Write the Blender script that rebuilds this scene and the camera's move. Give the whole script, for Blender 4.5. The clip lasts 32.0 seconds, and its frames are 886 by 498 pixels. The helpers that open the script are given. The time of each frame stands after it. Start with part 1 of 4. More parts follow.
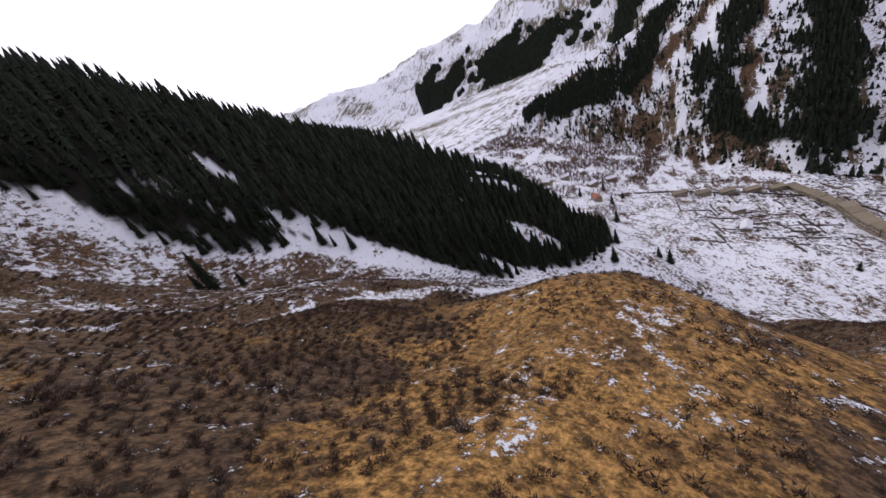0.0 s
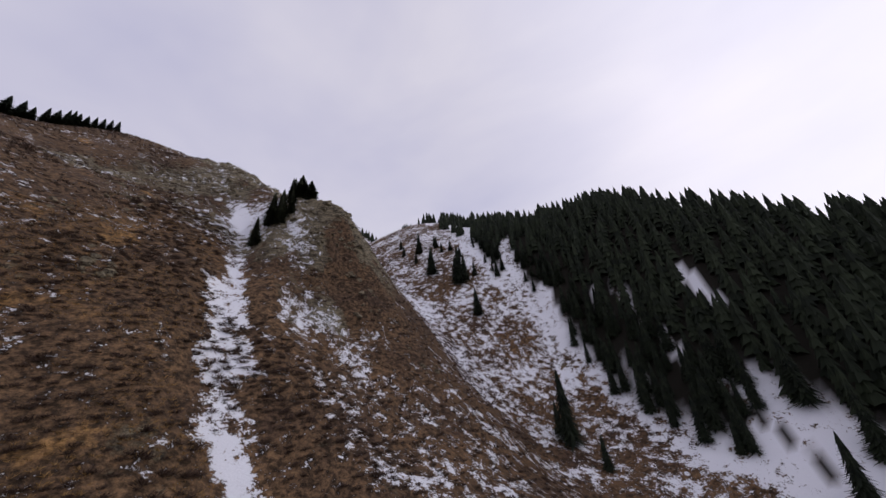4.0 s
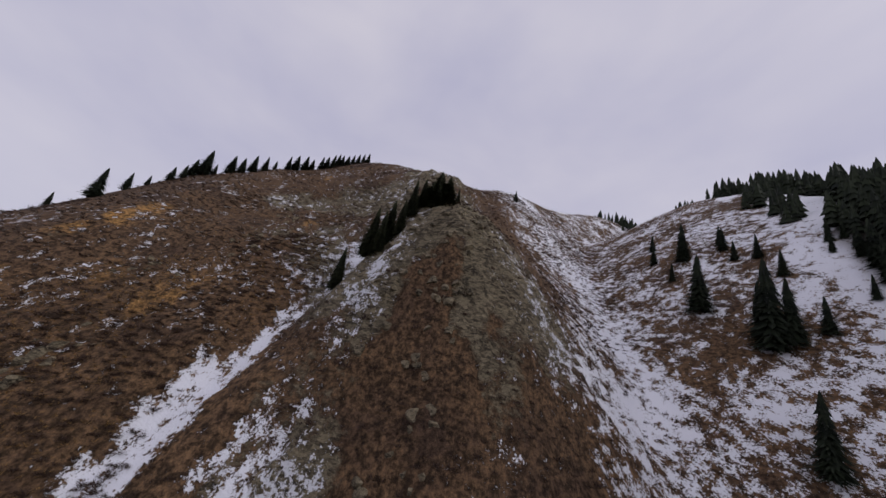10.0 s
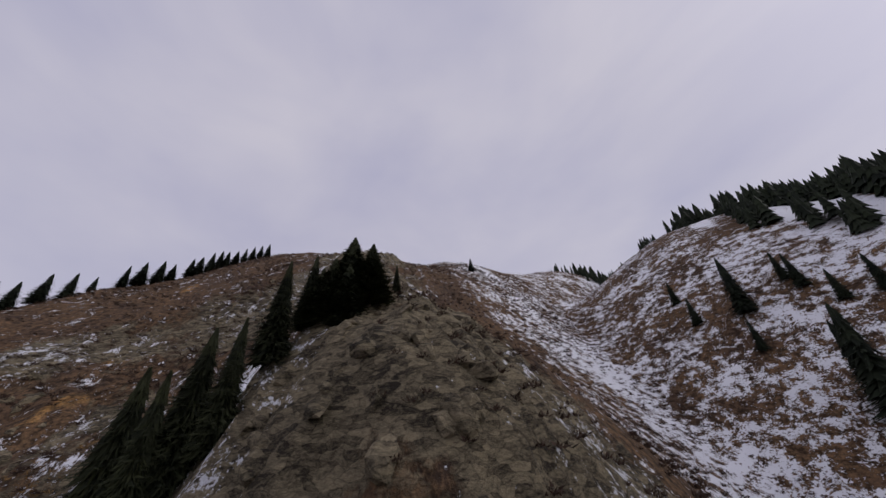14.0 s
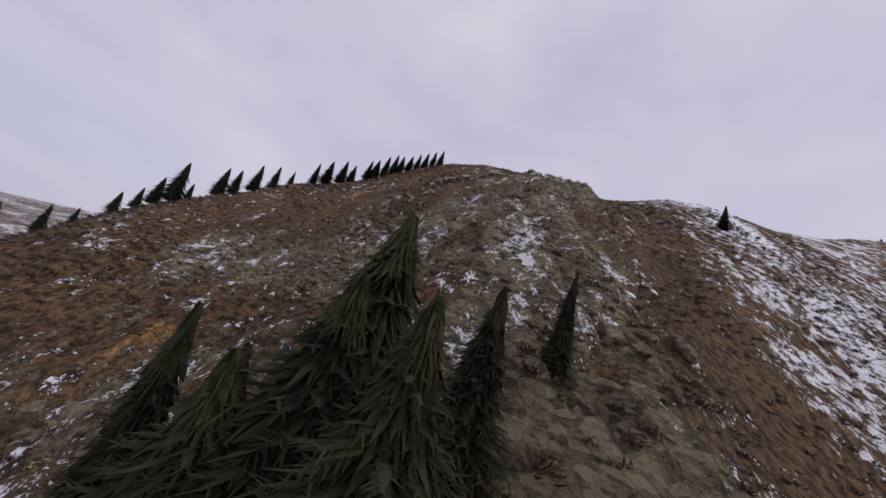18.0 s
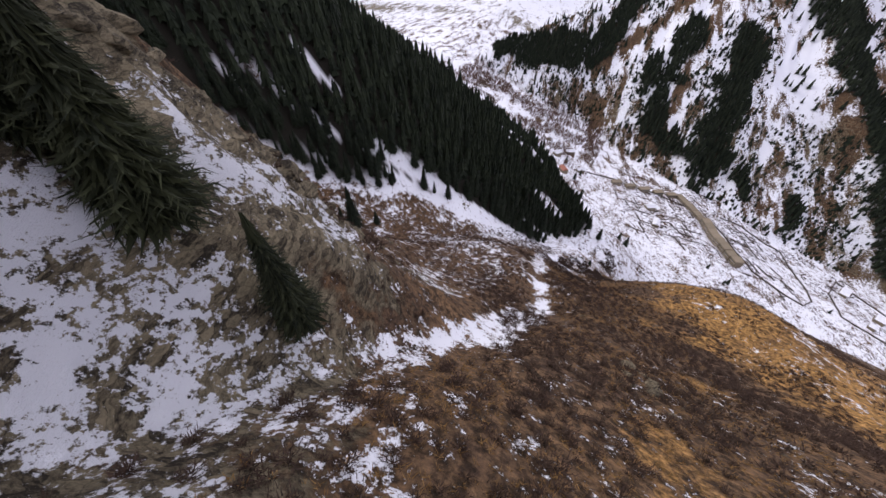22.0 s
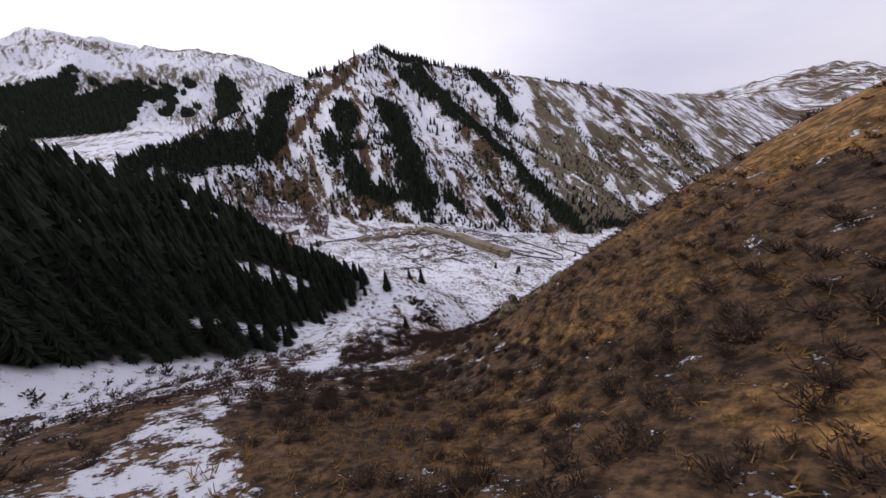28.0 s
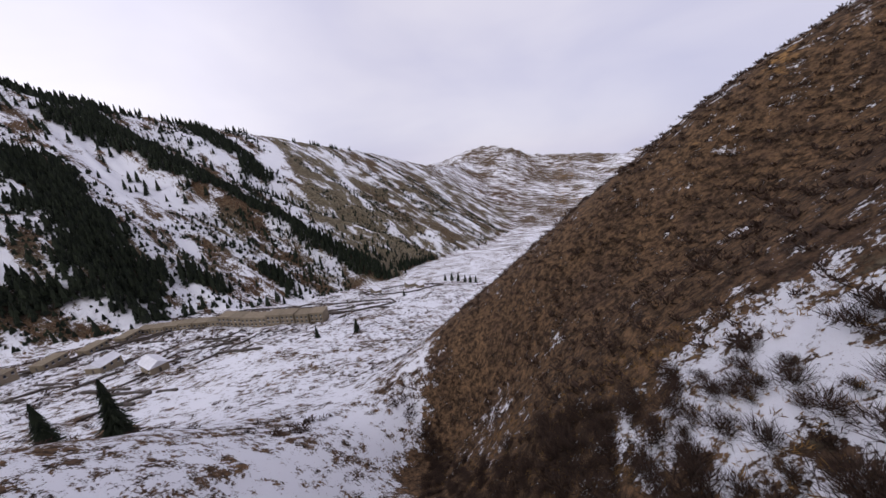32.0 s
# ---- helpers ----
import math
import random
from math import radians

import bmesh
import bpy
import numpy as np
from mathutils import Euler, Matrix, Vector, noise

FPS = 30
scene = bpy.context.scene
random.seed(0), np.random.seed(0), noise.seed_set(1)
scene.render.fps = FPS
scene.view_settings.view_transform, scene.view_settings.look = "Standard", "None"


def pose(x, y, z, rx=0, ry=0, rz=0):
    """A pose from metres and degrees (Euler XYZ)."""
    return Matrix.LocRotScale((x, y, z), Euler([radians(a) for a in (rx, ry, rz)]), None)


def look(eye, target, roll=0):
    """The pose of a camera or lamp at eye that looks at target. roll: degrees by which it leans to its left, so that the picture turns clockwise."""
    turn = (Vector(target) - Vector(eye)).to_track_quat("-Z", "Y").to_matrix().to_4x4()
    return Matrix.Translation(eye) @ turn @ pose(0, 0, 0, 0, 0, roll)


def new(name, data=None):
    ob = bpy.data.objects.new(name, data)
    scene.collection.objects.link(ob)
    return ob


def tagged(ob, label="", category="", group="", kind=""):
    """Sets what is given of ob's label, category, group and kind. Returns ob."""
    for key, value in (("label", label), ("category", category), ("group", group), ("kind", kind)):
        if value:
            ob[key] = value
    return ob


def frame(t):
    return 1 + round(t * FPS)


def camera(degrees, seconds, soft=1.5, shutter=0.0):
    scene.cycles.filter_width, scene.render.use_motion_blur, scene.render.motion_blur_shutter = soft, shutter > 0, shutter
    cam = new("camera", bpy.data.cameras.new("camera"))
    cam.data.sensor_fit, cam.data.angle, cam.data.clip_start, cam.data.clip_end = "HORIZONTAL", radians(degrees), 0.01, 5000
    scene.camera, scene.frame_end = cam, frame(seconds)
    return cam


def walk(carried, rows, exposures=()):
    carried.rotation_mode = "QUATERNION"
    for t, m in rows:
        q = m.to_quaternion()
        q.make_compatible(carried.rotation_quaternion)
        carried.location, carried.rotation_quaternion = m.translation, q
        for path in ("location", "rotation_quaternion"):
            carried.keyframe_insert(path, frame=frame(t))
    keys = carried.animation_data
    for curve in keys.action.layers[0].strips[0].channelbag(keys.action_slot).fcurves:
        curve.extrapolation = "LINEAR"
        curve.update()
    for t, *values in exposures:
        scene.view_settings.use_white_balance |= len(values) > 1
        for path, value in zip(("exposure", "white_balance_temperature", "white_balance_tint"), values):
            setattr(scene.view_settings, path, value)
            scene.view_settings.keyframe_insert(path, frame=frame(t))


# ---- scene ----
# ---- camera ----
cam = camera(108.4, 32.0)
PATH = [
    (0, (-54.12, -71.54, 71.96), (-47.152, -65.850, 67.602), -24.18),
    (0.5, (-44.98, -68.24, 64.35), (-39.345, -60.819, 60.724), -20.18),
    (1, (-36.38, -65.09, 57.25), (-32.758, -56.115, 54.734), -18.27),
    (1.5, (-27.37, -60.42, 51.08), (-26.421, -50.554, 49.749), -13.54),
    (2, (-18.51, -54.82, 46.44), (-19.367, -44.901, 47.429), -7.79),
    (2.5, (-11.17, -47.53, 42.13), (-12.136, -38.398, 46.093), -7.07),
    (3, (-4.25, -39.06, 41.92), (-5.956, -30.179, 46.192), -8.68),
    (3.5, (1.55, -28.95, 45.36), (-1.441, -20.409, 49.617), -8.06),
    (5.5, (19.42, 6.53, 60.93), (12.368, 12.398, 64.909), 4.52),
    (6, (19.83, 12.65, 64.25), (11.962, 17.531, 68.032), 7.54),
    (6.5, (19.29, 18.03, 67.25), (10.895, 22.077, 70.871), 9.55),
    (7, (17.77, 22.83, 70.23), (8.943, 26.024, 73.666), 10.81),
    (7.5, (15.36, 26.88, 73.09), (6.246, 29.416, 76.321), 12.21),
    (8, (11.95, 30.47, 76.16), (2.728, 32.701, 79.325), 12.06),
    (8.5, (7.79, 33.34, 79.10), (-1.480, 35.421, 82.212), 11.65),
    (9, (2.97, 35.65, 82.13), (-6.340, 37.609, 85.221), 11.50),
    (9.5, (-2.20, 37.74, 85.04), (-11.486, 39.622, 88.237), 11.69),
    (10, (-7.99, 39.45, 87.88), (-17.267, 41.283, 91.136), 11.75),
    (10.5, (-14.17, 40.99, 90.69), (-23.389, 42.812, 94.118), 11.42),
    (11, (-20.00, 41.87, 93.22), (-29.028, 43.737, 97.083), 10.04),
    (11.5, (-26.88, 42.61, 95.89), (-35.385, 44.996, 100.572), 5.28),
    (12, (-33.04, 43.25, 98.99), (-40.995, 46.390, 104.173), -1.71),
    (12.5, (-39.51, 44.50, 103.36), (-47.137, 48.163, 108.690), -7.62),
    (13, (-45.33, 46.14, 107.29), (-52.735, 49.993, 112.794), -10.38),
    (13.5, (-49.88, 47.82, 110.84), (-57.381, 51.462, 116.358), -8.72),
    (14, (-53.24, 49.43, 114.05), (-61.003, 52.490, 119.561), -3.94),
    (14.5, (-56.07, 51.11, 117.07), (-64.092, 53.560, 122.524), 1.35),
    (15, (-59.59, 53.08, 119.87), (-67.891, 54.779, 125.175), 7.00),
    (15.5, (-62.19, 56.64, 123.86), (-70.990, 57.355, 128.555), 12.78),
    (17.5, (-77.71, 57.47, 135.20), (-86.776, 55.551, 138.942), 19.75),
    (18, (-82.27, 54.95, 138.61), (-91.846, 53.138, 140.862), 19.69),
    (18.5, (-87.07, 53.23, 140.56), (-96.420, 49.697, 140.605), 33.47),
    (19, (-93.25, 52.87, 143.27), (-99.794, 46.298, 139.529), 46.34),
    (19.5, (-100.13, 46.90, 141.22), (-101.694, 38.980, 135.307), 43.45),
    (20, (-102.26, 40.47, 139.36), (-100.219, 33.557, 132.424), 34.46),
    (20.5, (-102.92, 34.07, 135.51), (-98.417, 29.343, 127.940), 23.14),
    (21, (-102.23, 27.77, 131.26), (-96.120, 25.763, 123.599), 10.91),
    (21.5, (-99.15, 21.85, 125.91), (-92.404, 22.478, 118.555), 3.48),
    (22, (-94.53, 16.66, 119.87), (-87.825, 18.892, 112.791), -0.09),
    (22.5, (-88.78, 13.14, 112.72), (-81.737, 15.623, 106.076), 0.45),
    (23, (-81.83, 11.13, 104.59), (-74.399, 13.104, 98.195), -2.35),
    (23.5, (-73.70, 10.37, 95.33), (-65.998, 11.278, 89.017), -4.75),
    (24, (-65.01, 8.99, 87.04), (-56.888, 8.879, 81.201), -6.11),
    (24.5, (-57.49, 7.76, 78.31), (-48.948, 7.243, 73.127), -7.15),
    (25, (-49.58, 6.38, 70.22), (-40.948, 5.550, 65.232), -8.03),
    (25.5, (-41.02, 4.83, 62.11), (-32.373, 3.517, 57.259), -9.01),
    (26, (-33.19, 3.48, 54.82), (-24.661, 1.444, 50.011), -9.02),
    (26.5, (-25.94, 2.54, 48.08), (-17.608, -0.364, 43.379), -7.79),
    (28.5, (10.78, -7.02, 16.24), (18.309, -11.899, 11.823), -2.64),
    (29, (21.63, -12.14, 6.35), (28.862, -17.580, 2.086), -2.10),
    (29.5, (32.33, -17.53, -2.88), (39.033, -23.673, -7.042), -2.09),
    (30, (42.85, -22.89, -12.28), (48.785, -29.858, -16.301), -2.59),
    (30.5, (50.59, -27.87, -19.48), (55.825, -35.462, -23.345), -3.45),
    (31, (59.16, -34.48, -26.69), (63.634, -42.652, -30.312), -4.19),
    (31.5, (71.84, -41.97, -34.24), (75.439, -50.717, -37.494), -5.17),
    (32, (85.20, -49.22, -41.68), (88.194, -58.368, -44.395), -4.52),
]
walk(cam, [(t, look(eye, target, roll)) for t, eye, target, roll in PATH],
     exposures=((0, 0.32), (2, 0.4), (3.5, 0.15), (6, -0.2), (9, -0.12), (13, -0.25), (18, -0.02), (20, 0.25), (22, 0.75), (24, 0.78), (26, 0.42), (29, 0.26), (32, 0.2)))

# ---- sky and light ----
SUN_AZ, SUN_EL = radians(72), radians(34)


def node(tree, kind, **values):
    n = tree.nodes.new(kind)
    for key, value in values.items():
        if key in n.inputs:
            n.inputs[key].default_value = value
    return n


def make_sky():
    world = bpy.data.worlds.new("overcast_sky")
    scene.world = world
    world.use_nodes = True
    t = world.node_tree
    t.nodes.clear()
    out, bg = t.nodes.new("ShaderNodeOutputWorld"), t.nodes.new("ShaderNodeBackground")
    sky = t.nodes.new("ShaderNodeTexSky")
    sky.sky_type, sky.sun_disc = "NISHITA", False
    sky.sun_elevation, sky.sun_rotation = SUN_EL, radians(90) - SUN_AZ
    coord = t.nodes.new("ShaderNodeTexCoord")
    flat = t.nodes.new("ShaderNodeMapping")
    flat.inputs["Scale"].default_value = (1.0, 1.4, 2.6)
    cloud = node(t, "ShaderNodeTexNoise", Scale=1.5, Detail=4.0, Roughness=0.5, Distortion=0.25)
    ramp = t.nodes.new("ShaderNodeValToRGB")
    ramp.color_ramp.elements[0].position, ramp.color_ramp.elements[0].color = 0.30, (0.55, 0.54, 0.71, 1)
    ramp.color_ramp.elements[1].position, ramp.color_ramp.elements[1].color = 0.70, (0.72, 0.69, 0.80, 1)
    # brighter veil over the eastern half of the sky
    glow = t.nodes.new("ShaderNodeVectorMath")
    glow.operation = "DOT_PRODUCT"
    glow.inputs[1].default_value = (math.cos(0.35) * math.cos(0.25), math.sin(0.35) * math.cos(0.25), math.sin(0.25))
    grow = node(t, "ShaderNodeMapRange")
    grow.inputs["From Min"].default_value, grow.inputs["From Max"].default_value = 0.1, 1.0
    grow.inputs["To Min"].default_value, grow.inputs["To Max"].default_value = 0.0, 0.38
    grow.interpolation_type = "SMOOTHSTEP"
    lift = t.nodes.new("ShaderNodeMixRGB")
    lift.blend_type = "ADD"
    lift.inputs[2].default_value = (1.0, 0.96, 0.97, 1)
    mix = t.nodes.new("ShaderNodeMixRGB")
    mix.inputs[0].default_value = 0.93
    dim = t.nodes.new("ShaderNodeMixRGB")
    dim.blend_type, dim.inputs[0].default_value, dim.inputs[2].default_value = "MULTIPLY", 1.0, (0.1, 0.1, 0.1, 1)
    link = t.links.new
    link(coord.outputs["Generated"], flat.inputs[0])
    link(flat.outputs[0], cloud.inputs["Vector"])
    link(cloud.outputs[0], ramp.inputs[0])
    link(coord.outputs["Generated"], glow.inputs[0])
    link(glow.outputs["Value"], grow.inputs[0])
    link(grow.outputs[0], lift.inputs[0])
    link(ramp.outputs[0], lift.inputs[1])
    link(sky.outputs[0], dim.inputs[1])
    link(dim.outputs[0], mix.inputs[1])
    link(lift.outputs[0], mix.inputs[2])
    link(mix.outputs[0], bg.inputs[0])
    bg.inputs[1].default_value = 0.95
    link(bg.outputs[0], out.inputs[0])


make_sky()
sun = new("sun", bpy.data.lights.new("sun", "SUN"))
sun.data.energy, sun.data.angle, sun.data.color = 0.7, radians(20), (1.0, 0.96, 0.92)
sun.matrix_world = look((math.cos(SUN_AZ) * math.cos(SUN_EL) * 100, math.sin(SUN_AZ) * math.cos(SUN_EL) * 100, math.sin(SUN_EL) * 100), (0, 0, 0))

# ---- materials ----
def material(name):
    m = bpy.data.materials.new(name)
    m.use_nodes = True
    t = m.node_tree
    return m, t, t.nodes["Principled BSDF"], t.links.new


def ramp_of(t, a, b, c0, c1):
    r = t.nodes.new("ShaderNodeValToRGB")
    r.color_ramp.elements[0].position, r.color_ramp.elements[0].color = a, (*c0, 1)
    r.color_ramp.elements[1].position, r.color_ramp.elements[1].color = b, (*c1, 1)
    return r


def noise_of(t, size, detail=4.0, rough=0.6, vector=None, distortion=0.0):
    """Noise with features about size metres across."""
    n = node(t, "ShaderNodeTexNoise", Scale=1.0 / size, Detail=detail, Roughness=rough, Distortion=distortion)
    if vector is None:
        vector = t.nodes.new("ShaderNodeTexCoord").outputs["Object"]
    t.links.new(vector, n.inputs["Vector"])
    return n.outputs[0]


def mixed(t, fac, a, b, kind="MIX"):
    m = t.nodes.new("ShaderNodeMixRGB")
    m.blend_type = kind
    for slot, v in ((0, fac), (1, a), (2, b)):
        if isinstance(v, (int, float)):
            m.inputs[slot].default_value = v
        elif isinstance(v, tuple):
            m.inputs[slot].default_value = (*v, 1)
        else:
            t.links.new(v, m.inputs[slot])
    return m.outputs[0]


def maths(t, op, a, b=0.0, clamp=False):
    m = t.nodes.new("ShaderNodeMath")
    m.operation, m.use_clamp = op, clamp
    for slot, v in ((0, a), (1, b)):
        if isinstance(v, (int, float)):
            m.inputs[slot].default_value = v
        else:
            t.links.new(v, m.inputs[slot])
    return m.outputs[0]


def plain_material(name, c0, c1, size, rough=0.85, bump=0.3, metal=0.0, random_tint=0.0):
    """A matt surface whose colour wanders between two tones at two scales."""
    m, t, bsdf, link = material(name)
    big, fine = noise_of(t, size, 3), noise_of(t, size * 0.12, 4)
    both = maths(t, "ADD", maths(t, "MULTIPLY", big, 0.6), maths(t, "MULTIPLY", fine, 0.4))
    if random_tint:
        info = t.nodes.new("ShaderNodeObjectInfo")
        both = maths(t, "ADD", both, maths(t, "MULTIPLY", maths(t, "SUBTRACT", info.outputs["Random"], 0.5), random_tint))
    r = ramp_of(t, 0.35, 0.65, c0, c1)
    link(both, r.inputs[0])
    link(r.outputs[0], bsdf.inputs["Base Color"])
    bsdf.inputs["Roughness"].default_value, bsdf.inputs["Metallic"].default_value = rough, metal
    b = node(t, "ShaderNodeBump", Strength=bump, Distance=size * 0.1)
    link(fine, b.inputs["Height"])
    link(b.outputs[0], bsdf.inputs["Normal"])
    return m


def foliage_material(name, dark, light):
    """Needles: tone varies from clump to clump and from tree to tree."""
    m, t, bsdf, link = material(name)
    geo, info = t.nodes.new("ShaderNodeNewGeometry"), t.nodes.new("ShaderNodeObjectInfo")
    v = maths(t, "ADD", maths(t, "MULTIPLY", geo.outputs["Random Per Island"], 0.6), maths(t, "MULTIPLY", info.outputs["Random"], 0.2))
    v = maths(t, "ADD", v, maths(t, "MULTIPLY", noise_of(t, 9.0, 2), 0.35))
    r = ramp_of(t, 0.2, 0.95, dark, light)
    link(v, r.inputs[0])
    link(r.outputs[0], bsdf.inputs["Base Color"])
    bsdf.inputs["Roughness"].default_value = 0.8
    bsdf.inputs["Specular IOR Level"].default_value = 0.2
    return m


def rock_nodes(t):
    """Broken layered rock: tone from block to block, thin warped joints, fine grain."""
    link = t.links.new
    where = t.nodes.new("ShaderNodeNewGeometry").outputs["Position"]
    warp = node(t, "ShaderNodeTexNoise", Scale=0.5, Detail=4.0, Roughness=0.6)
    link(where, warp.inputs["Vector"])
    push = t.nodes.new("ShaderNodeVectorMath")
    push.operation = "MULTIPLY_ADD"
    link(warp.outputs["Color"], push.inputs[0])
    push.inputs[1].default_value = (0.8, 0.8, 0.8)
    link(where, push.inputs[2])
    tilt = t.nodes.new("ShaderNodeMapping")
    tilt.inputs["Rotation"].default_value, tilt.inputs["Scale"].default_value = (0.55, 0.75, 0.3), (0.8, 1.0, 2.4)
    link(push.outputs[0], tilt.inputs[0])
    cells = node(t, "ShaderNodeTexVoronoi", Scale=1.05)
    link(tilt.outputs[0], cells.inputs["Vector"])
    tone = t.nodes.new("ShaderNodeSeparateColor")
    link(cells.outputs["Color"], tone.inputs[0])
    joint = node(t, "ShaderNodeTexVoronoi", Scale=1.05)
    joint.feature = "DISTANCE_TO_EDGE"
    link(tilt.outputs[0], joint.inputs["Vector"])
    gap = ramp_of(t, 0.0, 0.06, (0.62, 0.62, 0.62), (1, 1, 1))
    link(joint.outputs["Distance"], gap.inputs[0])
    grain, broad = noise_of(t, 0.45, 6, 0.78, tilt.outputs[0]), noise_of(t, 5.0, 3, 0.6, where)
    level = maths(t, "ADD", maths(t, "MULTIPLY", grain, 0.62), maths(t, "ADD", maths(t, "MULTIPLY", tone.outputs[0], 0.16), maths(t, "MULTIPLY", broad, 0.3)))
    stone = ramp_of(t, 0.43, 0.66, (0.034, 0.028, 0.020), (0.29, 0.24, 0.155))
    link(level, stone.inputs[0])
    colour = mixed(t, 1.0, stone.outputs[0], gap.outputs[0], "MULTIPLY")
    height = maths(t, "ADD", maths(t, "MULTIPLY", grain, 0.8), maths(t, "MULTIPLY", tone.outputs[1], 0.5))
    return colour, height


def ground_material():
    """Grass, low scrub, bare rock and lying snow; the cover attribute says how much of each grows where."""
    m, t, bsdf, link = material("hillside_cover")
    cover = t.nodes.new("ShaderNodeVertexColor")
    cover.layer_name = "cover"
    split = t.nodes.new("ShaderNodeSeparateColor")
    link(cover.outputs[0], split.inputs[0])
    snow, rock, straw = split.outputs[0], split.outputs[1], split.outputs[2]
    n_fine, n_mid, n_big = noise_of(t, 0.4, 5, 0.72), noise_of(t, 2.4, 6, 0.66), noise_of(t, 14.0, 5, 0.62)
    grass = ramp_of(t, 0.39, 0.61, (0.027, 0.018, 0.013), (0.172, 0.106, 0.056))
    link(maths(t, "ADD", maths(t, "MULTIPLY", n_mid, 0.5), maths(t, "MULTIPLY", n_fine, 0.5)), grass.inputs[0])
    gold = ramp_of(t, 0.39, 0.61, (0.080, 0.043, 0.015), (0.44, 0.25, 0.085))
    link(maths(t, "ADD", maths(t, "MULTIPLY", n_mid, 0.4), maths(t, "MULTIPLY", n_fine, 0.6)), gold.inputs[0])
    straw_f = maths(t, "MULTIPLY", maths(t, "SUBTRACT", maths(t, "ADD", straw, maths(t, "MULTIPLY", n_mid, 0.8)), 0.78), 5.0, True)
    c = mixed(t, straw_f, grass.outputs[0], gold.outputs[0])
    scrub = ramp_of(t, 0.50, 0.60, (0, 0, 0), (1, 1, 1))
    link(maths(t, "ADD", maths(t, "MULTIPLY", n_big, 0.5), maths(t, "MULTIPLY", n_mid, 0.5)), scrub.inputs[0])
    c = mixed(t, maths(t, "MULTIPLY", scrub.outputs[0], 0.7), c, (0.034, 0.022, 0.018))
    clod = ramp_of(t, 0.40, 0.60, (0.36, 0.36, 0.36), (1.6, 1.55, 1.5))
    link(noise_of(t, 1.0, 5, 0.7), clod.inputs[0])
    c = mixed(t, 1.0, c, clod.outputs[0], "MULTIPLY")
    stone_c, r_n = rock_nodes(t)
    rock_f = maths(t, "MULTIPLY", maths(t, "SUBTRACT", maths(t, "ADD", rock, maths(t, "MULTIPLY", n_mid, 1.0)), 0.97), 7.0, True)
    c = mixed(t, rock_f, c, stone_c)
    # snow is blown into streaks down the slope
    coord = t.nodes.new("ShaderNodeTexCoord")
    fall = t.nodes.new("ShaderNodeMapping")
    fall.inputs["Scale"].default_value = (0.6, 1.0, 0.6)
    link(coord.outputs["Object"], fall.inputs[0])
    n_fall = noise_of(t, 9.0, 6, 0.66, fall.outputs[0])
    # snow lies in the hollows of the finer noise
    hollow = maths(t, "ADD", maths(t, "MULTIPLY", n_fall, 0.20), maths(t, "ADD", maths(t, "MULTIPLY", n_mid, 0.46), maths(t, "MULTIPLY", n_fine, 0.34)))
    where = t.nodes.new("ShaderNodeSeparateXYZ")
    link(coord.outputs["Object"], where.inputs[0])
    east, south = maths(t, "SUBTRACT", where.outputs[0], 300.0), maths(t, "SUBTRACT", -600.0, where.outputs[1])
    beyond = maths(t, "MULTIPLY", maths(t, "MAXIMUM", east, south), 0.01, True)
    run = t.nodes.new("ShaderNodeMapping")
    run.inputs["Scale"].default_value = (0.28, 1.0, 0.28)
    link(coord.outputs["Object"], run.inputs[0])
    n_run = noise_of(t, 15.0, 7, 0.72, run.outputs[0])
    hollow = maths(t, "ADD", hollow, maths(t, "MULTIPLY", beyond, maths(t, "MULTIPLY", maths(t, "SUBTRACT", n_run, 0.5), 0.8)))
    snow_f = maths(t, "MULTIPLY", maths(t, "SUBTRACT", snow, maths(t, "ADD", maths(t, "MULTIPLY", maths(t, "SUBTRACT", hollow, 0.5), 3.4), 0.5)), 13.0, True)
    white = mixed(t, n_big, (0.74, 0.75, 0.80), (0.86, 0.86, 0.89))
    # alpha paints the shade under trees as near-black ground, free of snow
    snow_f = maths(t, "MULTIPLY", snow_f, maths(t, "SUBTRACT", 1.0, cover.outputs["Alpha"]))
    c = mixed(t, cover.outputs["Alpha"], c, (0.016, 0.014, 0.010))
    c = mixed(t, snow_f, c, white)
    link(c, bsdf.inputs["Base Color"])
    bsdf.inputs["Roughness"].default_value = 0.9
    bsdf.inputs["Specular IOR Level"].default_value = 0.15
    b = node(t, "ShaderNodeBump", Strength=0.8, Distance=0.5)
    h = maths(t, "ADD", maths(t, "MULTIPLY", n_fine, 0.6), maths(t, "MULTIPLY", maths(t, "MULTIPLY", r_n, rock_f), 1.6))
    link(maths(t, "ADD", h, maths(t, "MULTIPLY", snow_f, 0.25)), b.inputs["Height"])
    link(b.outputs[0], bsdf.inputs["Normal"])
    return m


GROUND = ground_material()
NEEDLES = foliage_material("spruce_needles", (0.005, 0.008, 0.005), (0.024, 0.032, 0.016))
NEEDLES_NEAR = foliage_material("spruce_needles_near", (0.008, 0.011, 0.006), (0.045, 0.050, 0.022))
def rock_material(name):
    m, t, bsdf, link = material(name)
    colour, height = rock_nodes(t)
    link(colour, bsdf.inputs["Base Color"])
    bsdf.inputs["Roughness"].default_value, bsdf.inputs["Specular IOR Level"].default_value = 0.9, 0.2
    b = node(t, "ShaderNodeBump", Strength=0.9, Distance=0.4)
    link(height, b.inputs["Height"])
    link(b.outputs[0], bsdf.inputs["Normal"])
    return m


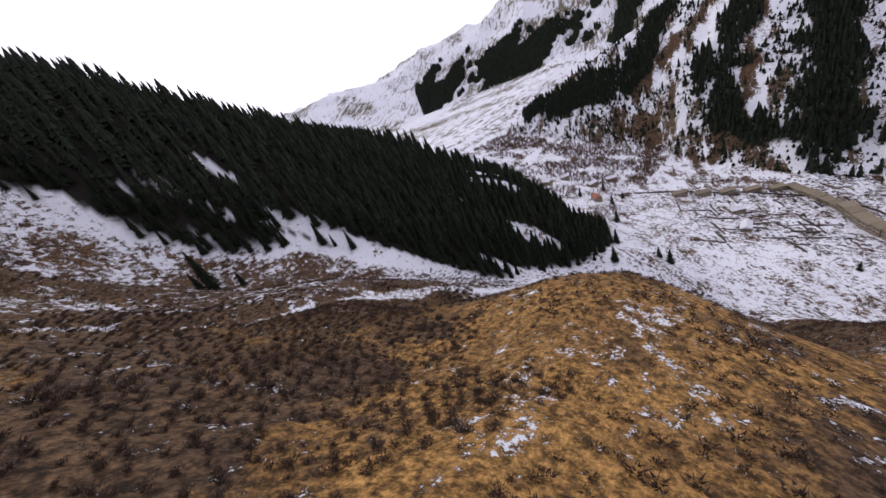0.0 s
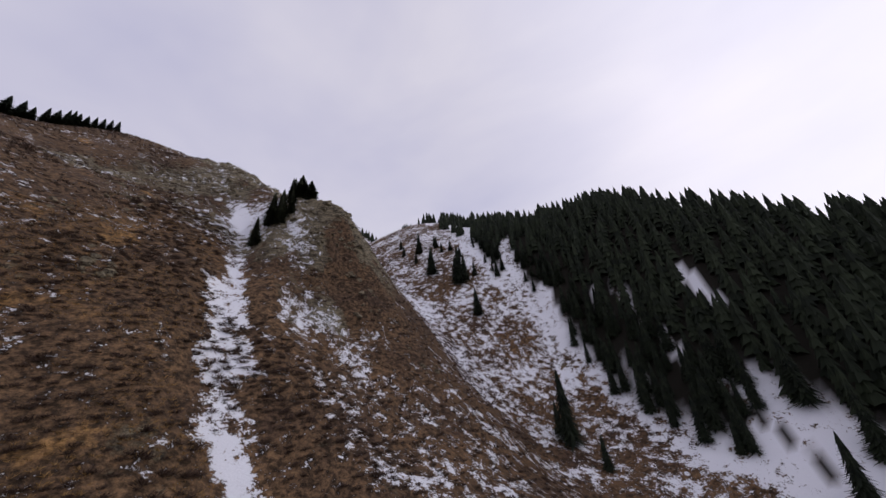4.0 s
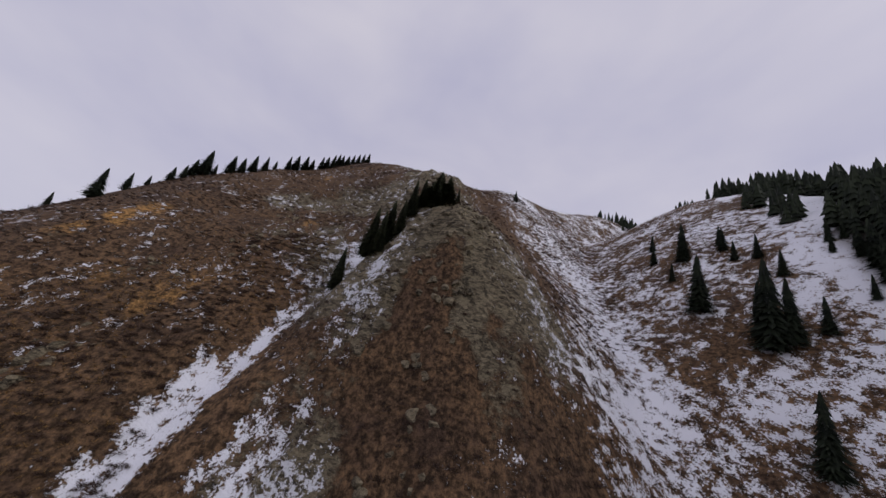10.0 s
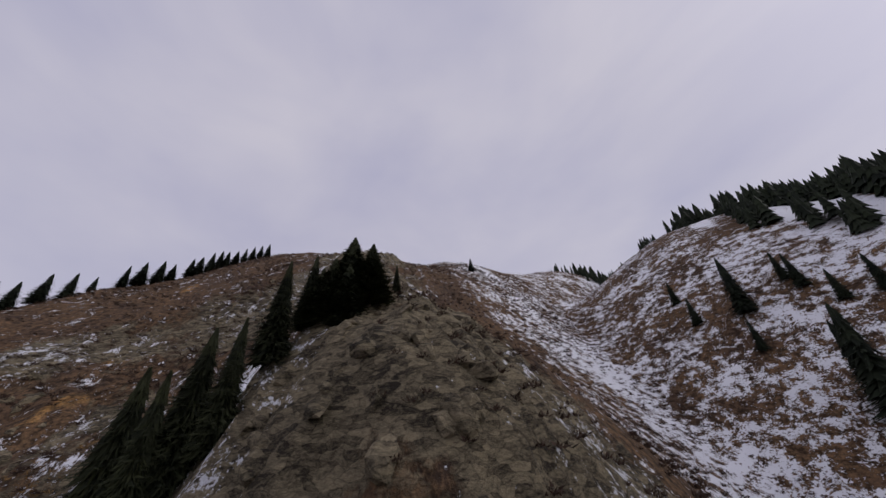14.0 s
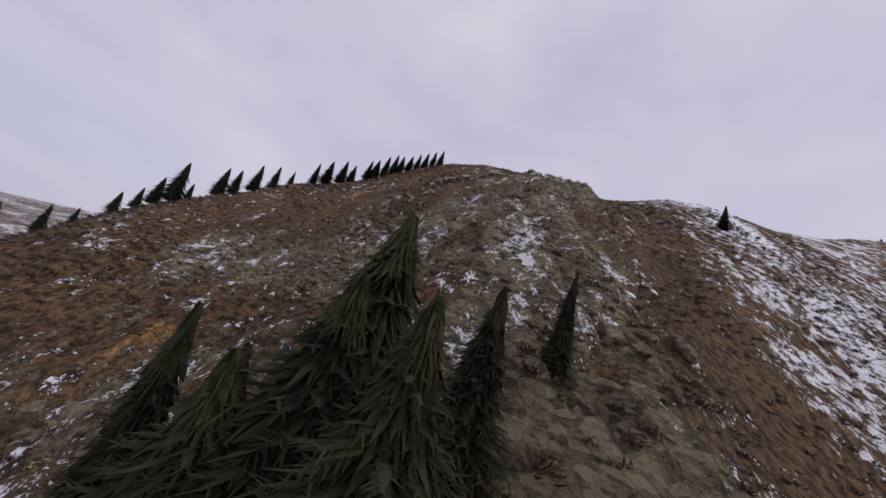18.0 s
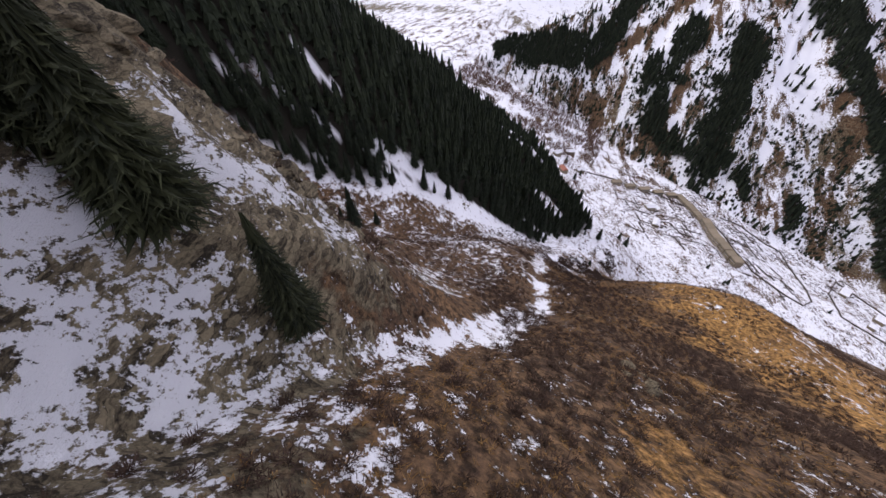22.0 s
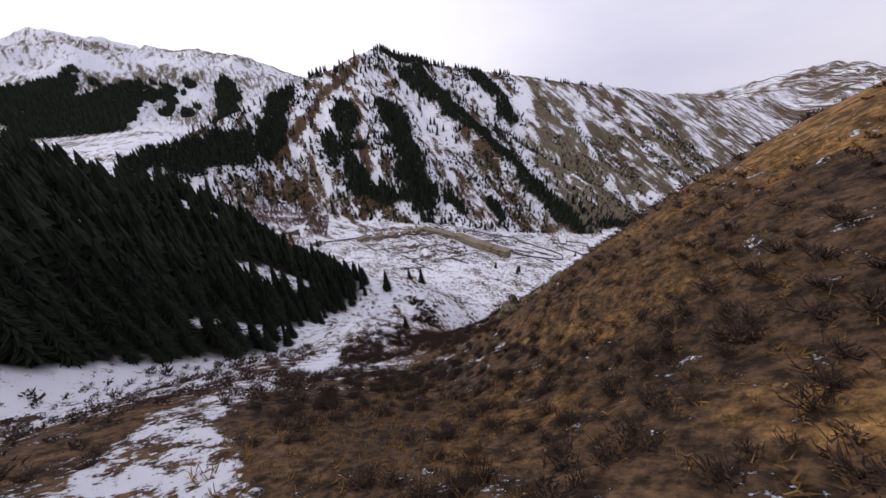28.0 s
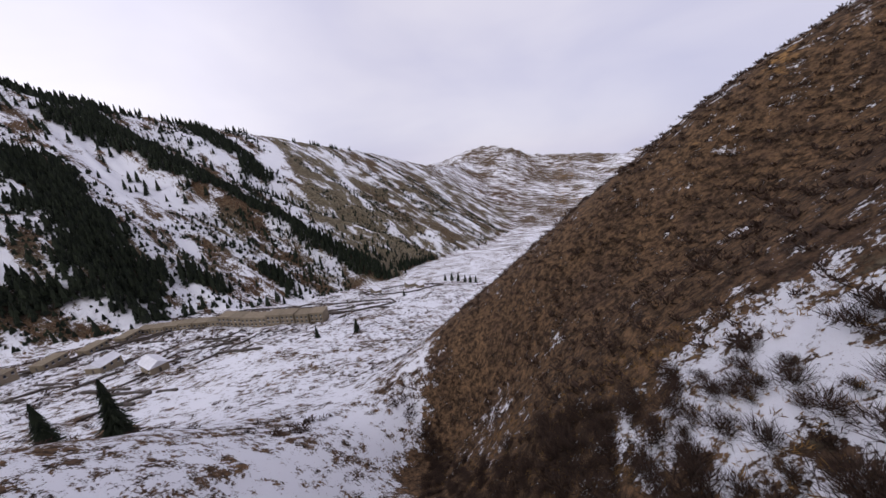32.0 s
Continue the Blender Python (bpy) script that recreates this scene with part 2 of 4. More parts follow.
BARK = plain_material("spruce_bark", (0.06, 0.045, 0.035), (0.13, 0.10, 0.08), 0.6, bump=0.8)
TWIGS = foliage_material("bare_twigs", (0.024, 0.016, 0.012), (0.085, 0.052, 0.037))
STRAW = foliage_material("dry_grass", (0.11, 0.062, 0.022), (0.40, 0.24, 0.09))

# ---- terrain ----
def lattice(i, j, seed):
    """A fixed random number for each cell of a grid."""
    h = (i.astype(np.int64) * 374761393 + j.astype(np.int64) * 668265263 + seed * 1442695041) & 0xFFFFFFFF
    h = ((h ^ (h >> 13)) * 1274126177) & 0xFFFFFFFF
    return ((h ^ (h >> 16)) & 0xFFFF) / 65535.0


def value_noise(x, y, seed):
    i, j = np.floor(x), np.floor(y)
    u, v = x - i, y - j
    u, v = u * u * (3 - 2 * u), v * v * (3 - 2 * v)
    a, b = lattice(i, j, seed), lattice(i + 1, j, seed)
    c, d = lattice(i, j + 1, seed), lattice(i + 1, j + 1, seed)
    return (a * (1 - u) + b * u) * (1 - v) + (c * (1 - u) + d * u) * v


def fbm(x, y, size, octaves=4, seed=1):
    """Rolling noise from -1 to 1 with its largest swells size metres apart."""
    total, amp, weight = 0.0, 1.0, 0.0
    for n in range(octaves):
        total = total + amp * (2 * value_noise(x / size, y / size, seed + n) - 1)
        weight, amp, size = weight + amp, amp * 0.5, size * 0.5
        x, y = 0.8 * x - 0.6 * y + 17, 0.6 * x + 0.8 * y + 9
    return total / weight


def ridged(x, y, size, octaves=4, seed=1):
    """Sharp-crested noise from 0 to 1."""
    total, amp, weight = 0.0, 1.0, 0.0
    for n in range(octaves):
        total = total + amp * (1 - np.abs(2 * value_noise(x / size, y / size, seed + n) - 1))
        weight, amp, size = weight + amp, amp * 0.5, size * 0.5
        x, y = 0.8 * x - 0.6 * y + 17, 0.6 * x + 0.8 * y + 9
    return total / weight


def step(a, b, x):
    u = np.clip((x - a) / (b - a), 0, 1)
    return u * u * (3 - 2 * u)


def smax(a, b, k):
    return 0.5 * (a + b + np.sqrt((a - b) ** 2 + k * k))


def smin(a, b, k):
    return 0.5 * (a + b - np.sqrt((a - b) ** 2 + k * k))


def along(x, xs, ys):
    return np.interp(x, xs, ys)


# broad rises and hollows of the slope: centre x, y, spread, height
UPPER_SWELLS = ((-250, 10, 55, 8.2), (-182, -66, 40, 13.5), (-145, -85, 40, -6.4), (-105, 22, 18, 4.1), (-95, 60, 22, 3.4), (-74, 56, 14, 11.1), (-83, 80, 18, 7.7), (-60, 38, 16, -8.4),
                (-55, -20, 32, -7.4), (-200, 100, 36, -2.1), (-215, 40, 45, 9.1), (-175, -20, 38, -4.3), (-120, -45, 35, 2.4), (-240, -60, 45, -9.4), (-225, 150, 45, 19.2))
SPUR_SWELLS = ((-35, -40, 28, -8.0), (-25, -5, 25, -4.1), (-40, 30, 22, -11.6), (35, -30, 30, -19.2), (75, -38, 28, -15.2), (9, -12, 20, -8.1), (60, -75, 26, -18.6), (100, -65, 22, -8.1),
               (45, -60, 22, 13.1), (85, -20, 18, 11.3), (18, -60, 22, 6.5), (100, -78, 24, -11.2), (10, -40, 18, 1.1), (25, -75, 24, -2.1), (-5, -65, 25, 7.0), (55, -88, 25, 0.6),
               (95, -95, 25, -14.8), (112, -62, 20, -1.9), (70, -60, 16, 2.9), (45, -45, 12, -9.0))
SPUR_END_SWELLS = ((8, -102, 17, -3.1), (24, -102, 17, -11.2), (40, -102, 17, -8.0), (40, -70, 17, -3.7), (40, -54, 17, -1.6), (56, -102, 17, -11.3), (56, -86, 17, 3.2), (72, -102, 17, -7.2), (72, -86, 17, 2.5), (88, -86, 17, 2.4), (104, -102, 17, -13.1))
VALLEY_SWELLS = ((-10, 110, 40, -29.1), (30, 75, 32, -6.7), (140, -55, 36, 23.7), (200, -180, 75, 6.5), (200, -320, 75, 13.8), (340, -230, 95, 17.5))
FOREST_SWELLS = ((-150, 230, 70, 36.4), (-60, 190, 55, 7.2), (20, 170, 50, 19.0), (80, 130, 45, 12.3), (130, 80, 40, 5.7), (-180, 340, 90, 15.9), (170, 20, 35, 21.8), (-300, 330, 100, 4.0),
                 (110, 190, 55, 4.4), (-60, 240, 55, -6.4))


def swell(x, y, swells=UPPER_SWELLS + SPUR_SWELLS + SPUR_END_SWELLS + VALLEY_SWELLS):
    z = 0 * x
    for px, py, size, lift in swells:
        z = z + lift * np.exp(-((x - px) ** 2 + (y - py) ** 2) / size ** 2)
    return z


def rib_line(x):
    return along(x, (-175, -120, -95, -68, -40, 0), (60, 54, 53, 46, 44, 50))


def gully_line(x):
    return along(x, (-190, -120, -101, -91, -80, -73, -60, -47, -34, -10, 24, 60), (36, 40, 36, 32, 25.5, 21, 14, 10, 7, 8, 6, -8))


def creek_line(x):
    """The foot of the forest hill."""
    return along(x, (-160, -110, -60, -43, -31, -19, -8, 6, 24, 32, 42, 54, 75, 104, 131, 205, 300), (230, 190, 152, 134, 130, 126, 112, 91, 76, 58, 42, 25, 2, -11, -35, -70, -100))


def toe_line(y):
    """Where the brown spur ends at the snowy creek bed."""
    return along(y, (-140, -110, -89, -63, -42, -27, -11, 5), (118, 112, 106, 98, 82, 74, 72, 76))


def hillside(x, y):
    z = 29 - 0.75 * x - 0.0015 * np.maximum(x - 10, 0) ** 2
    z = smin(z, along(y, (-150, -60, -20, 40, 120, 200), (110, 152, 180, 212, 204, 215)) - 0.05 * (x + 214), 10)
    z = z - along(x, (-100, 50), (0.45, 0.13)) * np.maximum(-28 - y, 0)
    z = z - 0.6 * np.maximum(-180 - y, 0) - 0.2 * step(-20, 30, x) * np.maximum(-100 - y, 0)
    rib = along(x, (-260, -200, -169, -96, -70, -40, -15), (4, 14, 26, 27, 19, 8, 0))
    d = y - rib_line(x)
    south = along(x, (-170, -130, -95, -64, -30), (34, 20, 17, 24, 30))
    z = z + rib * np.where(d < 0, np.exp(-((d / south) ** 2)), np.exp(-((d / 44) ** 2)))
    z = z + 20 * np.exp(-(((x + 190) / 55) ** 2) - ((y - 115) / 32) ** 2)
    for px, py, sx, sy, lift in ((39, -39, 4.0, 3.6, 4.0), (-107, 47, 8, 8, -4.0), (55, -38, 20, 14, 2.0), (25, -34, 20, 15, 6.0), (-205, 10, 34, 34, 6.5), (-160, 20, 34, 30, 2.5), (-170, 90, 40, 34, 3.0), (-240, 235, 55, 60, 33)):
        z = z + lift * np.exp(-(((x - px) / sx) ** 2) - ((y - py) / sy) ** 2)
    g = (y - gully_line(x)) / 7
    z = z - along(x, (-150, -115, -90, -50, 0, 60), (0, 4, 6, 4, 2, 0)) * np.exp(-g * g)
    return z + swell(x, y)


def forest_hill(x, y):
    f = -24 - 0.187 * x + 0.93 * y
    cap = along(x, (-160, -60, 20, 80, 130, 190), (165, 161, 136, 97, 76, 62)) - 0.3 * (190 - y) - 2.0 * np.maximum(x - 190, 0)
    cap = cap + 30 * np.exp(-(((x + 180) / 110) ** 2) - ((y - 400) / 110) ** 2)
    return smin(f, cap, 18) + swell(x, y) + swell(x, y, FOREST_SWELLS)


def valley(x, y):
    low = np.minimum(y + 300, 0)
    return -56 - 0.129 * np.minimum(x, 700) + 0.327 * np.clip(y, -300, 250) + 0.15 * np.maximum(low, -900) + swell(x, y)


MOUNT_Y = (-1500, -1000, -780, -700, -520, -400, -332, -270, -209, -68, 60, 150, 300)


def mount_crest(y):
    return (along(y, MOUNT_Y, (560, 620, 650, 690, 760, 800, 822, 800, 770, 780, 720, 660, 620)),
            along(y, MOUNT_Y, (-80, -8, 18, 34, 64, 90, 114, 97, 74, 20, -18, -50, -100)))


def mountain(x, y):
    """The long snowy mountain across the valley, with spurs and gullies down its face."""
    xc, zc = mount_crest(y)
    d = x - xc
    face = zc - along(y, (-1500, -700, -300, 300), (0.62, 0.63, 0.66, 0.6)) * np.where(d < 0, -d, 0.4 * d)
    drop = np.maximum(zc - face, 0)
    warp = 14 * fbm(x, y, 120, 2, 29)
    wig = 30 * (ridged(x * 0.22 + 40, y + warp + 0.12 * d, 75, 4, 31) - 0.6)
    # the long spur that runs down from the peak, and the hollow beside it
    spur = np.exp(-(((y + 332 + 0.42 * drop) / 26) ** 2))
    hollow = np.exp(-(((y + 400 + 0.95 * drop) / 24) ** 2))
    return face + wig * step(0, 60, drop + 18) + 24 * spur * step(0, 50, drop) - 16 * hollow * step(10, 70, drop)


def far_range(x, y):
    r = np.hypot(x, y)
    az = np.degrees(np.arctan2(y, x))
    top = along(az, (-180, -120, -100, -88, -80, -72, -60, -30, 0, 8, 14, 20, 35, 60, 100, 140, 180),
                (-120, -120, -120, -110, -15, -80, -150, -60, 255, 275, 330, 270, 250, 250, 300, 200, 40))
    prof = np.exp(-(((r - 2600) / 900) ** 2))
    return -300 + (top + 300 + 120 * (ridged(x, y, 500, 5, 57) - 0.6) + 70 * (ridged(x, y, 190, 3, 59) - 0.6)) * prof


def ground_height(x, y):
    z = smax(hillside(x, y), forest_hill(x, y), 5)
    lower = smax(valley(x, y), -320 + 0 * x, 10)
    z = np.where((x > 420) | (x < -700) | (y > 900) | (y < -900), -1e3, z)
    z = smax(z, lower, 8)
    z = smax(z, mountain(x, y), 10)
    z = smax(z, far_range(x, y), 30)
    near = step(900, 300, np.hypot(x, y - 30))
    z = z + near * (1.6 * fbm(x, y, 28, 4, 3) + 0.6 * fbm(x, y, 5, 3, 8))
    d = y - rib_line(x)
    craggy = step(-40, -64, x) * step(32, 8, np.abs(d - 3)) * step(-220, -170, x)
    craggy = np.maximum(craggy, 0.7 * step(-88, -112, x) * step(32, 14, np.abs(y - 14)) * step(-180, -150, x))
    z = z + craggy * (4.2 * (ridged(x * 0.8, y * 1.2, 13, 4, 61) - 0.62) + 3.4 * (ridged(x + 0.4 * y, y, 4.2, 2, 67) - 0.6) + 1.5 * (ridged(x, y, 2.1, 1, 69) - 0.6))
    return z
# ---- mesh helpers ----
def mesh_of(name, verts, faces, mat, smooth=False):
    """A mesh from arrays of corners and of triangles or quads."""
    me = bpy.data.meshes.new(name)
    verts, faces = np.asarray(verts, np.float32), np.asarray(faces, np.int32)
    me.vertices.add(len(verts))
    me.vertices.foreach_set("co", verts.ravel())
    k = faces.shape[1]
    me.loops.add(faces.size)
    me.loops.foreach_set("vertex_index", faces.ravel())
    me.polygons.add(len(faces))
    me.polygons.foreach_set("loop_start", np.arange(0, faces.size, k, dtype=np.int32))
    me.polygons.foreach_set("loop_total", np.full(len(faces), k, np.int32))
    me.polygons.foreach_set("use_smooth", np.full(len(faces), smooth))
    if mat:
        me.materials.append(mat)
    me.update()
    me.validate()
    return me


def piece(name, me, parent=None, label="", m=None):
    ob = new(name, me)
    if parent is not None:
        ob.parent = parent
    if m is not None:
        ob.matrix_basis = m
    if label:
        tagged(ob, label)
    return ob


def gathered(parts):
    """Joins (verts, faces) pairs into one pair."""
    vs, fs, base = [], [], 0
    for v, f in parts:
        vs.append(v)
        fs.append(f + base)
        base += len(v)
    return np.concatenate(vs), np.concatenate(fs)


def scattered(shapes, places, turns, sizes, pick):
    """Copies of a few small shapes at many places, as one pair of arrays."""
    parts = []
    for n, (v, f) in enumerate(shapes):
        sel = np.nonzero(pick == n)[0]
        if not len(sel):
            continue
        c, s = np.cos(turns[sel])[:, None], np.sin(turns[sel])[:, None]
        k = sizes[sel]
        x, y, z = v[:, 0] * k[:, :1], v[:, 1] * k[:, :1], v[:, 2] * k[:, 1:2]
        out = np.stack([c * x - s * y, s * x + c * y, z], -1) + places[sel][:, None, :]
        faces = f[None] + (np.arange(len(sel)) * len(v))[:, None, None]
        parts.append((out.reshape(-1, 3), faces.reshape(-1, f.shape[1])))
    return gathered(parts)


def ground_z(x, y):
    return float(ground_height(np.array([float(x)]), np.array([float(y)]))[0])


# ---- the ground, one sheet to the horizon ----
def spread(inner_a, inner_b, fine, far, grow_lo, grow_hi, close):
    """Grid lines: fine between inner_a and inner_b, twice as fine in close, ever wider beyond."""
    lines = list(np.arange(inner_a, inner_b + 0.01, fine))
    lines = sorted(lines + [p + fine / 2 for p in lines if close[0] < p < close[1]])
    for sign, edge, grow in ((-1, inner_a, grow_lo), (1, inner_b, grow_hi)):
        out, pos, gap = [], edge, fine
        while abs(pos) < far:
            gap *= grow
            pos += sign * gap
            out.append(pos)
        lines = out[::-1] + lines if sign < 0 else lines + out
    return np.array(lines)


def band(y, z, ys, zs, width):
    """How near a place on the mountain lies to a line drawn down its face by (y, z)."""
    best = np.full(np.shape(y), 1e9)
    for n in range(len(ys) - 1):
        a, b = np.array((ys[n], zs[n]), float), np.array((ys[n + 1], zs[n + 1]), float)
        ab = b - a
        t = np.clip(((y - a[0]) * ab[0] + (z - a[1]) * ab[1]) / (ab @ ab), 0, 1)
        best = np.minimum(best, np.hypot(y - a[0] - t * ab[0], z - a[1] - t * ab[1]))
    return np.clip(1.5 - best / (1.2 * width), 0, 1)


WOOD_BANDS = (
    ((-355, -391, -400, -416, -433, -443, -450), (105, 77, 1, -55, -101, -158, -218), 9),
    ((-102, -100, -72, -38), (81, 37, -13, -55), 12),
    ((-197, -151, -148), (-6, -81, -116), 10),
    ((-256, -240, -225), (-20, -80, -128), 20),
    ((-351, -384, -423), (43, -14, -62), 15),
    ((-345, -420), (108, 88), 10),
    ((-530, -550, -545), (45, 4, -42), 15),
    ((139, 71, -12), (-50, -48, -48), 15),
    ((-142, -125), (-56, -85), 7),
    ((-274, -280), (-142, -160), 6),
    ((-335, -338), (-164, -175), 6),
    ((-154, -215, -250), (68, 95, 110), 8),
    ((-142, -224), (-125, -140), 5),
    ((-520, -600), (-225, -243), 7),
)
THICKETS = (((100, 62, -22), (-25, -8, -6), 22), ((-403, -382), (-53, -97), 20), ((-395, -380), (-95, -150), 16), ((-60, 20), (-112, -92), 16))


def mountain_woods_at(x, y, z):
    w = np.zeros(np.shape(y))
    y, z = y + 20 * fbm(x, y, 60, 3, 121), z + 14 * fbm(x, y, 45, 3, 123)
    gaps = 0.5 * fbm(x, y, 30, 3, 125) + 0.5 * fbm(x, y, 11, 2, 126)
    for ys, zs, width in WOOD_BANDS:
        w = np.maximum(w, band(y, z, ys, zs, width))
    return np.where(w > 0.02, w + gaps, 0)


def forest_foot(x, y):
    """How far up from the creek the first trees stand, with slits of snow up the slope."""
    slit = 1.5 * fbm(x + 0.35 * y, 0.22 * y, 15, 3, 111)
    return 1 + (9 * step(-0.25, 0.12, slit) + 26 * step(0.15, 0.45, slit)) * step(75, 40, x)


def glade(x, y):
    """Small snowy clearings that run up through the forest."""
    creek = y - creek_line(x)
    return (fbm(x + 0.35 * y, 0.25 * y, 13, 2, 117) > 0.36) & (creek < 110)


def scrub_patch(x, y):
    return fbm(x, y, 13, 3, 141) + 0.5 * fbm(x, y, 5, 2, 143)


def creek_side(x, y):
    """1 on the side of the passed slope that drops to the creek."""
    return step(-3, 4, y - along(x, (10, 43, 59, 81, 110), (-8, -21, -31, -46, -66))) * step(24, 34, x) * step(100, 84, x)


def cover_of(x, y, z):
    """How much snow, rock, straw-coloured grass and painted tree shade there is at a place."""
    n1, n2, n3 = fbm(x, y, 60, 4, 71), fbm(x, y, 18, 4, 83), fbm(x, y, 7, 3, 97)
    hill, wood, vale, mount = hillside(x, y), forest_hill(x, y), valley(x, y), mountain(x, y)
    g = np.abs(y - gully_line(x))
    creek = y - creek_line(x)
    apron = step(4, 16, y - gully_line(x)) * step(-190, -120, x) * np.maximum(step(-55, -35, x), step(16, 3, y - rib_line(x)))
    snow = 0.23 + 0.09 * n1 + 0.15 * n2
    snow = snow + 0.16 * step(20, 80, x) * step(-45, -15, y) + 0.10 * n3 + 0.05 * step(-4, -60, x) * step(-30, 10, y)
    snow = np.maximum(snow, apron * along(x, (-150, -60, 20, 80), (0.44, 0.37, 0.41, 0.5)) + apron * (0.06 * n2 + 0.2 * n3 + 0.06 * n1))
    north = step(0, 22, y - rib_line(x) - along(x, (-70, -40, 0), (24, 14, 5)))
    strip = np.exp(-(((y - along(x, (-125, -73, -52, -38, -30, 0), (127, 106, 88, 78, 66, 52))) / 9) ** 2))
    snow = np.maximum(snow, north * (0.45 + 0.18 * n2 + 0.2 * n3 + 0.14 * strip))
    snow = np.maximum(snow, along(x, (-140, -105, -60, -20, 60, 80), (0.3, 0.64, 0.64, 0.58, 0.5, 0.3)) * step(4.6, 1.2, g + 4 * n2 + 3 * n3))
    snow = np.maximum(snow, step(-9, -1, creek) * (0.66 + 0.2 * n2 + 0.15 * n3) * step(-110, -60, x))
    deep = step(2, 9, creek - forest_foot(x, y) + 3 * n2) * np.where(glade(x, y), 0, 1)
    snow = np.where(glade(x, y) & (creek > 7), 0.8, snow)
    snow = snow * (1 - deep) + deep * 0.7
    for px, py, rad, more in ((42, -30, 6, 0.06), (51, -37, 9, 0.12), (66, -50, 8, 0.12), (-72, 36, 8, 0.10), (-84, 41, 7, 0.12), (-66, 30, 7, 0.06), (-90, 24, 7, 0.16), (70, -42, 8, 0.2), (20, -18, 8, 0.04), (30, -24, 6, 0.08), (-63, 50, 7, -0.6), (-56, 47, 5, -0.5), (-97, 62, 11, -0.6), (-80, 52, 8, -0.3), (-105, 45, 9, 0.2), (-100, 41, 9, 0.14), (-100, 34, 9, 0.12), (0, 20, 14, 0.12), (56, -44, 4, 0.14), (64, -49, 4, 0.1), (65, -43, 4.5, 0.12), (42, -37, 3, 0.16), (42, -47, 3, 0.18), (40, -32, 4.5, 0.08), (43, -52, 2.5, 0.3), (46, -33, 4, 0.1),
                              (71, -75, 6, 0.3), (73, -65, 7, 0.36), (79, -70, 6, 0.2), (93, -97, 7, 0.25), (21, -22.5, 2, 0.2), (25, -20, 3, 0.06), (33, -19, 4, 0.12), (50, -9, 13, 0.2), (72, -26, 12, 0.18), (36, -4, 9, 0.15), (-18, 1, 5, 0.1), (-22, 4, 4, 0.16), (-22, -5, 4, 0.08), (-17, 20, 8, 0.1), (4, -4, 6, 0.12)):
        snow = snow + more * np.exp(-(((x - px) / rad) ** 2) - ((y - py) / rad) ** 2)
    snow = snow + 0.12 * creek_side(x, y)
    on_vale = step(-2, 5, vale - np.maximum(hill, wood)) * np.maximum(step(560, 400, x), step(6, -4, mount - vale))
    snow = snow * (1 - on_vale) + on_vale * (0.69 + 0.16 * n1 + 0.2 * n2 + 0.2 * n3)
    past_toe = step(-5, 5, x - toe_line(y) + 5 * n2 + 2 * n3) * step(20, 0, y)
    snow = snow * (1 - past_toe) + past_toe * (0.63 + 0.14 * n2 + 0.2 * n3)
    rock = 0.22 + 0.22 * n2 + 0.16 * n3
    d = y - rib_line(x)
    rib = step(-42, -66, x) * step(30, 10, np.abs(d - 2)) * step(-215, -165, x)
    rock = rock + rib * (0.38 + 0.3 * n2 + 0.45 * n3) - 0.3 * np.exp(-(((x + 104) / 12) ** 2) - ((y - 43) / 10) ** 2)
    for px, py, rad, more in ((-150, 28, 16, 0.3), (-122, 60, 9, 0.35), (-66, 64, 9, 0.35), (-75, 59, 8, 0.4), (-74, 36, 9, 0.3), (-88, 42, 8, 0.3), (-95, 25, 8, 0.28), (-72, 76, 8, 0.3), (-63, 50, 6, -0.6), (-56, 47, 5, -0.5), (-40, -2, 6, 0.3), (-70, -12, 7, 0.3)):
        rock = rock + more * np.exp(-(((x - px) / rad) ** 2) - ((y - py) / rad) ** 2)
    crag = step(-85, -110, x) * step(34, 14, np.abs(y - 14)) * step(-185, -150, x)
    rock = rock + crag * (0.20 + 0.6 * np.maximum(n2, 0) + 0.2 * n3)
    rock = rock * (1 - on_vale)
    straw = 0.12 + 0.30 * n1 + 0.14 * n2
    straw = straw + 0.34 * step(2, -16, y - gully_line(x)) * step(80, 20, x) * step(-110, -80, x)
    for px, py, sx, sy in ((-139, 10, 13, 4.5), (-124, 12, 8, 4), (-179, 1, 12, 4), (-112, -23, 9, 5), (-97, -27, 7, 5), (-30, -60, 30, 20)):
        straw = straw + 0.55 * np.exp(-(((x - px) / sx) ** 2) - ((y - py) / sy) ** 2)
    straw = straw - 0.14 * step(-70, -100, x)
    straw = straw - 0.32 * step(-0.15, 0.15, scrub_patch(x, y))
    # the mountain across the valley
    on_m = step(-4, 8, mount - np.maximum(vale, hill)) * step(0, 70, x - along(y, (-430, -330), (150, 360))) * step(-1900, -1200, y)
    streak = fbm(x * 0.25, y + 0.2 * z, 24, 4, 41)
    fine = fbm(x, y, 16, 3, 43)
    brown = step(-615, -665, y + z) * step(-850, -780, y + z)
    scree = step(-40, -110, z + 25 * n1)
    south = step(-780, -850, y + z)
    snow_m = 0.70 + 0.55 * streak + 0.5 * fine + 0.35 * fbm(x * 0.3, y + 0.2 * z, 9, 2, 47) - 0.16 * scree - 0.38 * brown - 0.20 * south
    snow_m = snow_m - 0.55 * band(y, z, (-300, -244, -165, -96, -47), (95, 73, 23, -29, -68), 6)
    for ys, zs, width in THICKETS:
        snow_m = snow_m - 0.27 * band(y, z, ys, zs, width)
    snow_m = np.maximum(snow_m, 0.85 * band(y, z, (-782, -700, -641), (-16, -75, -127), 8))
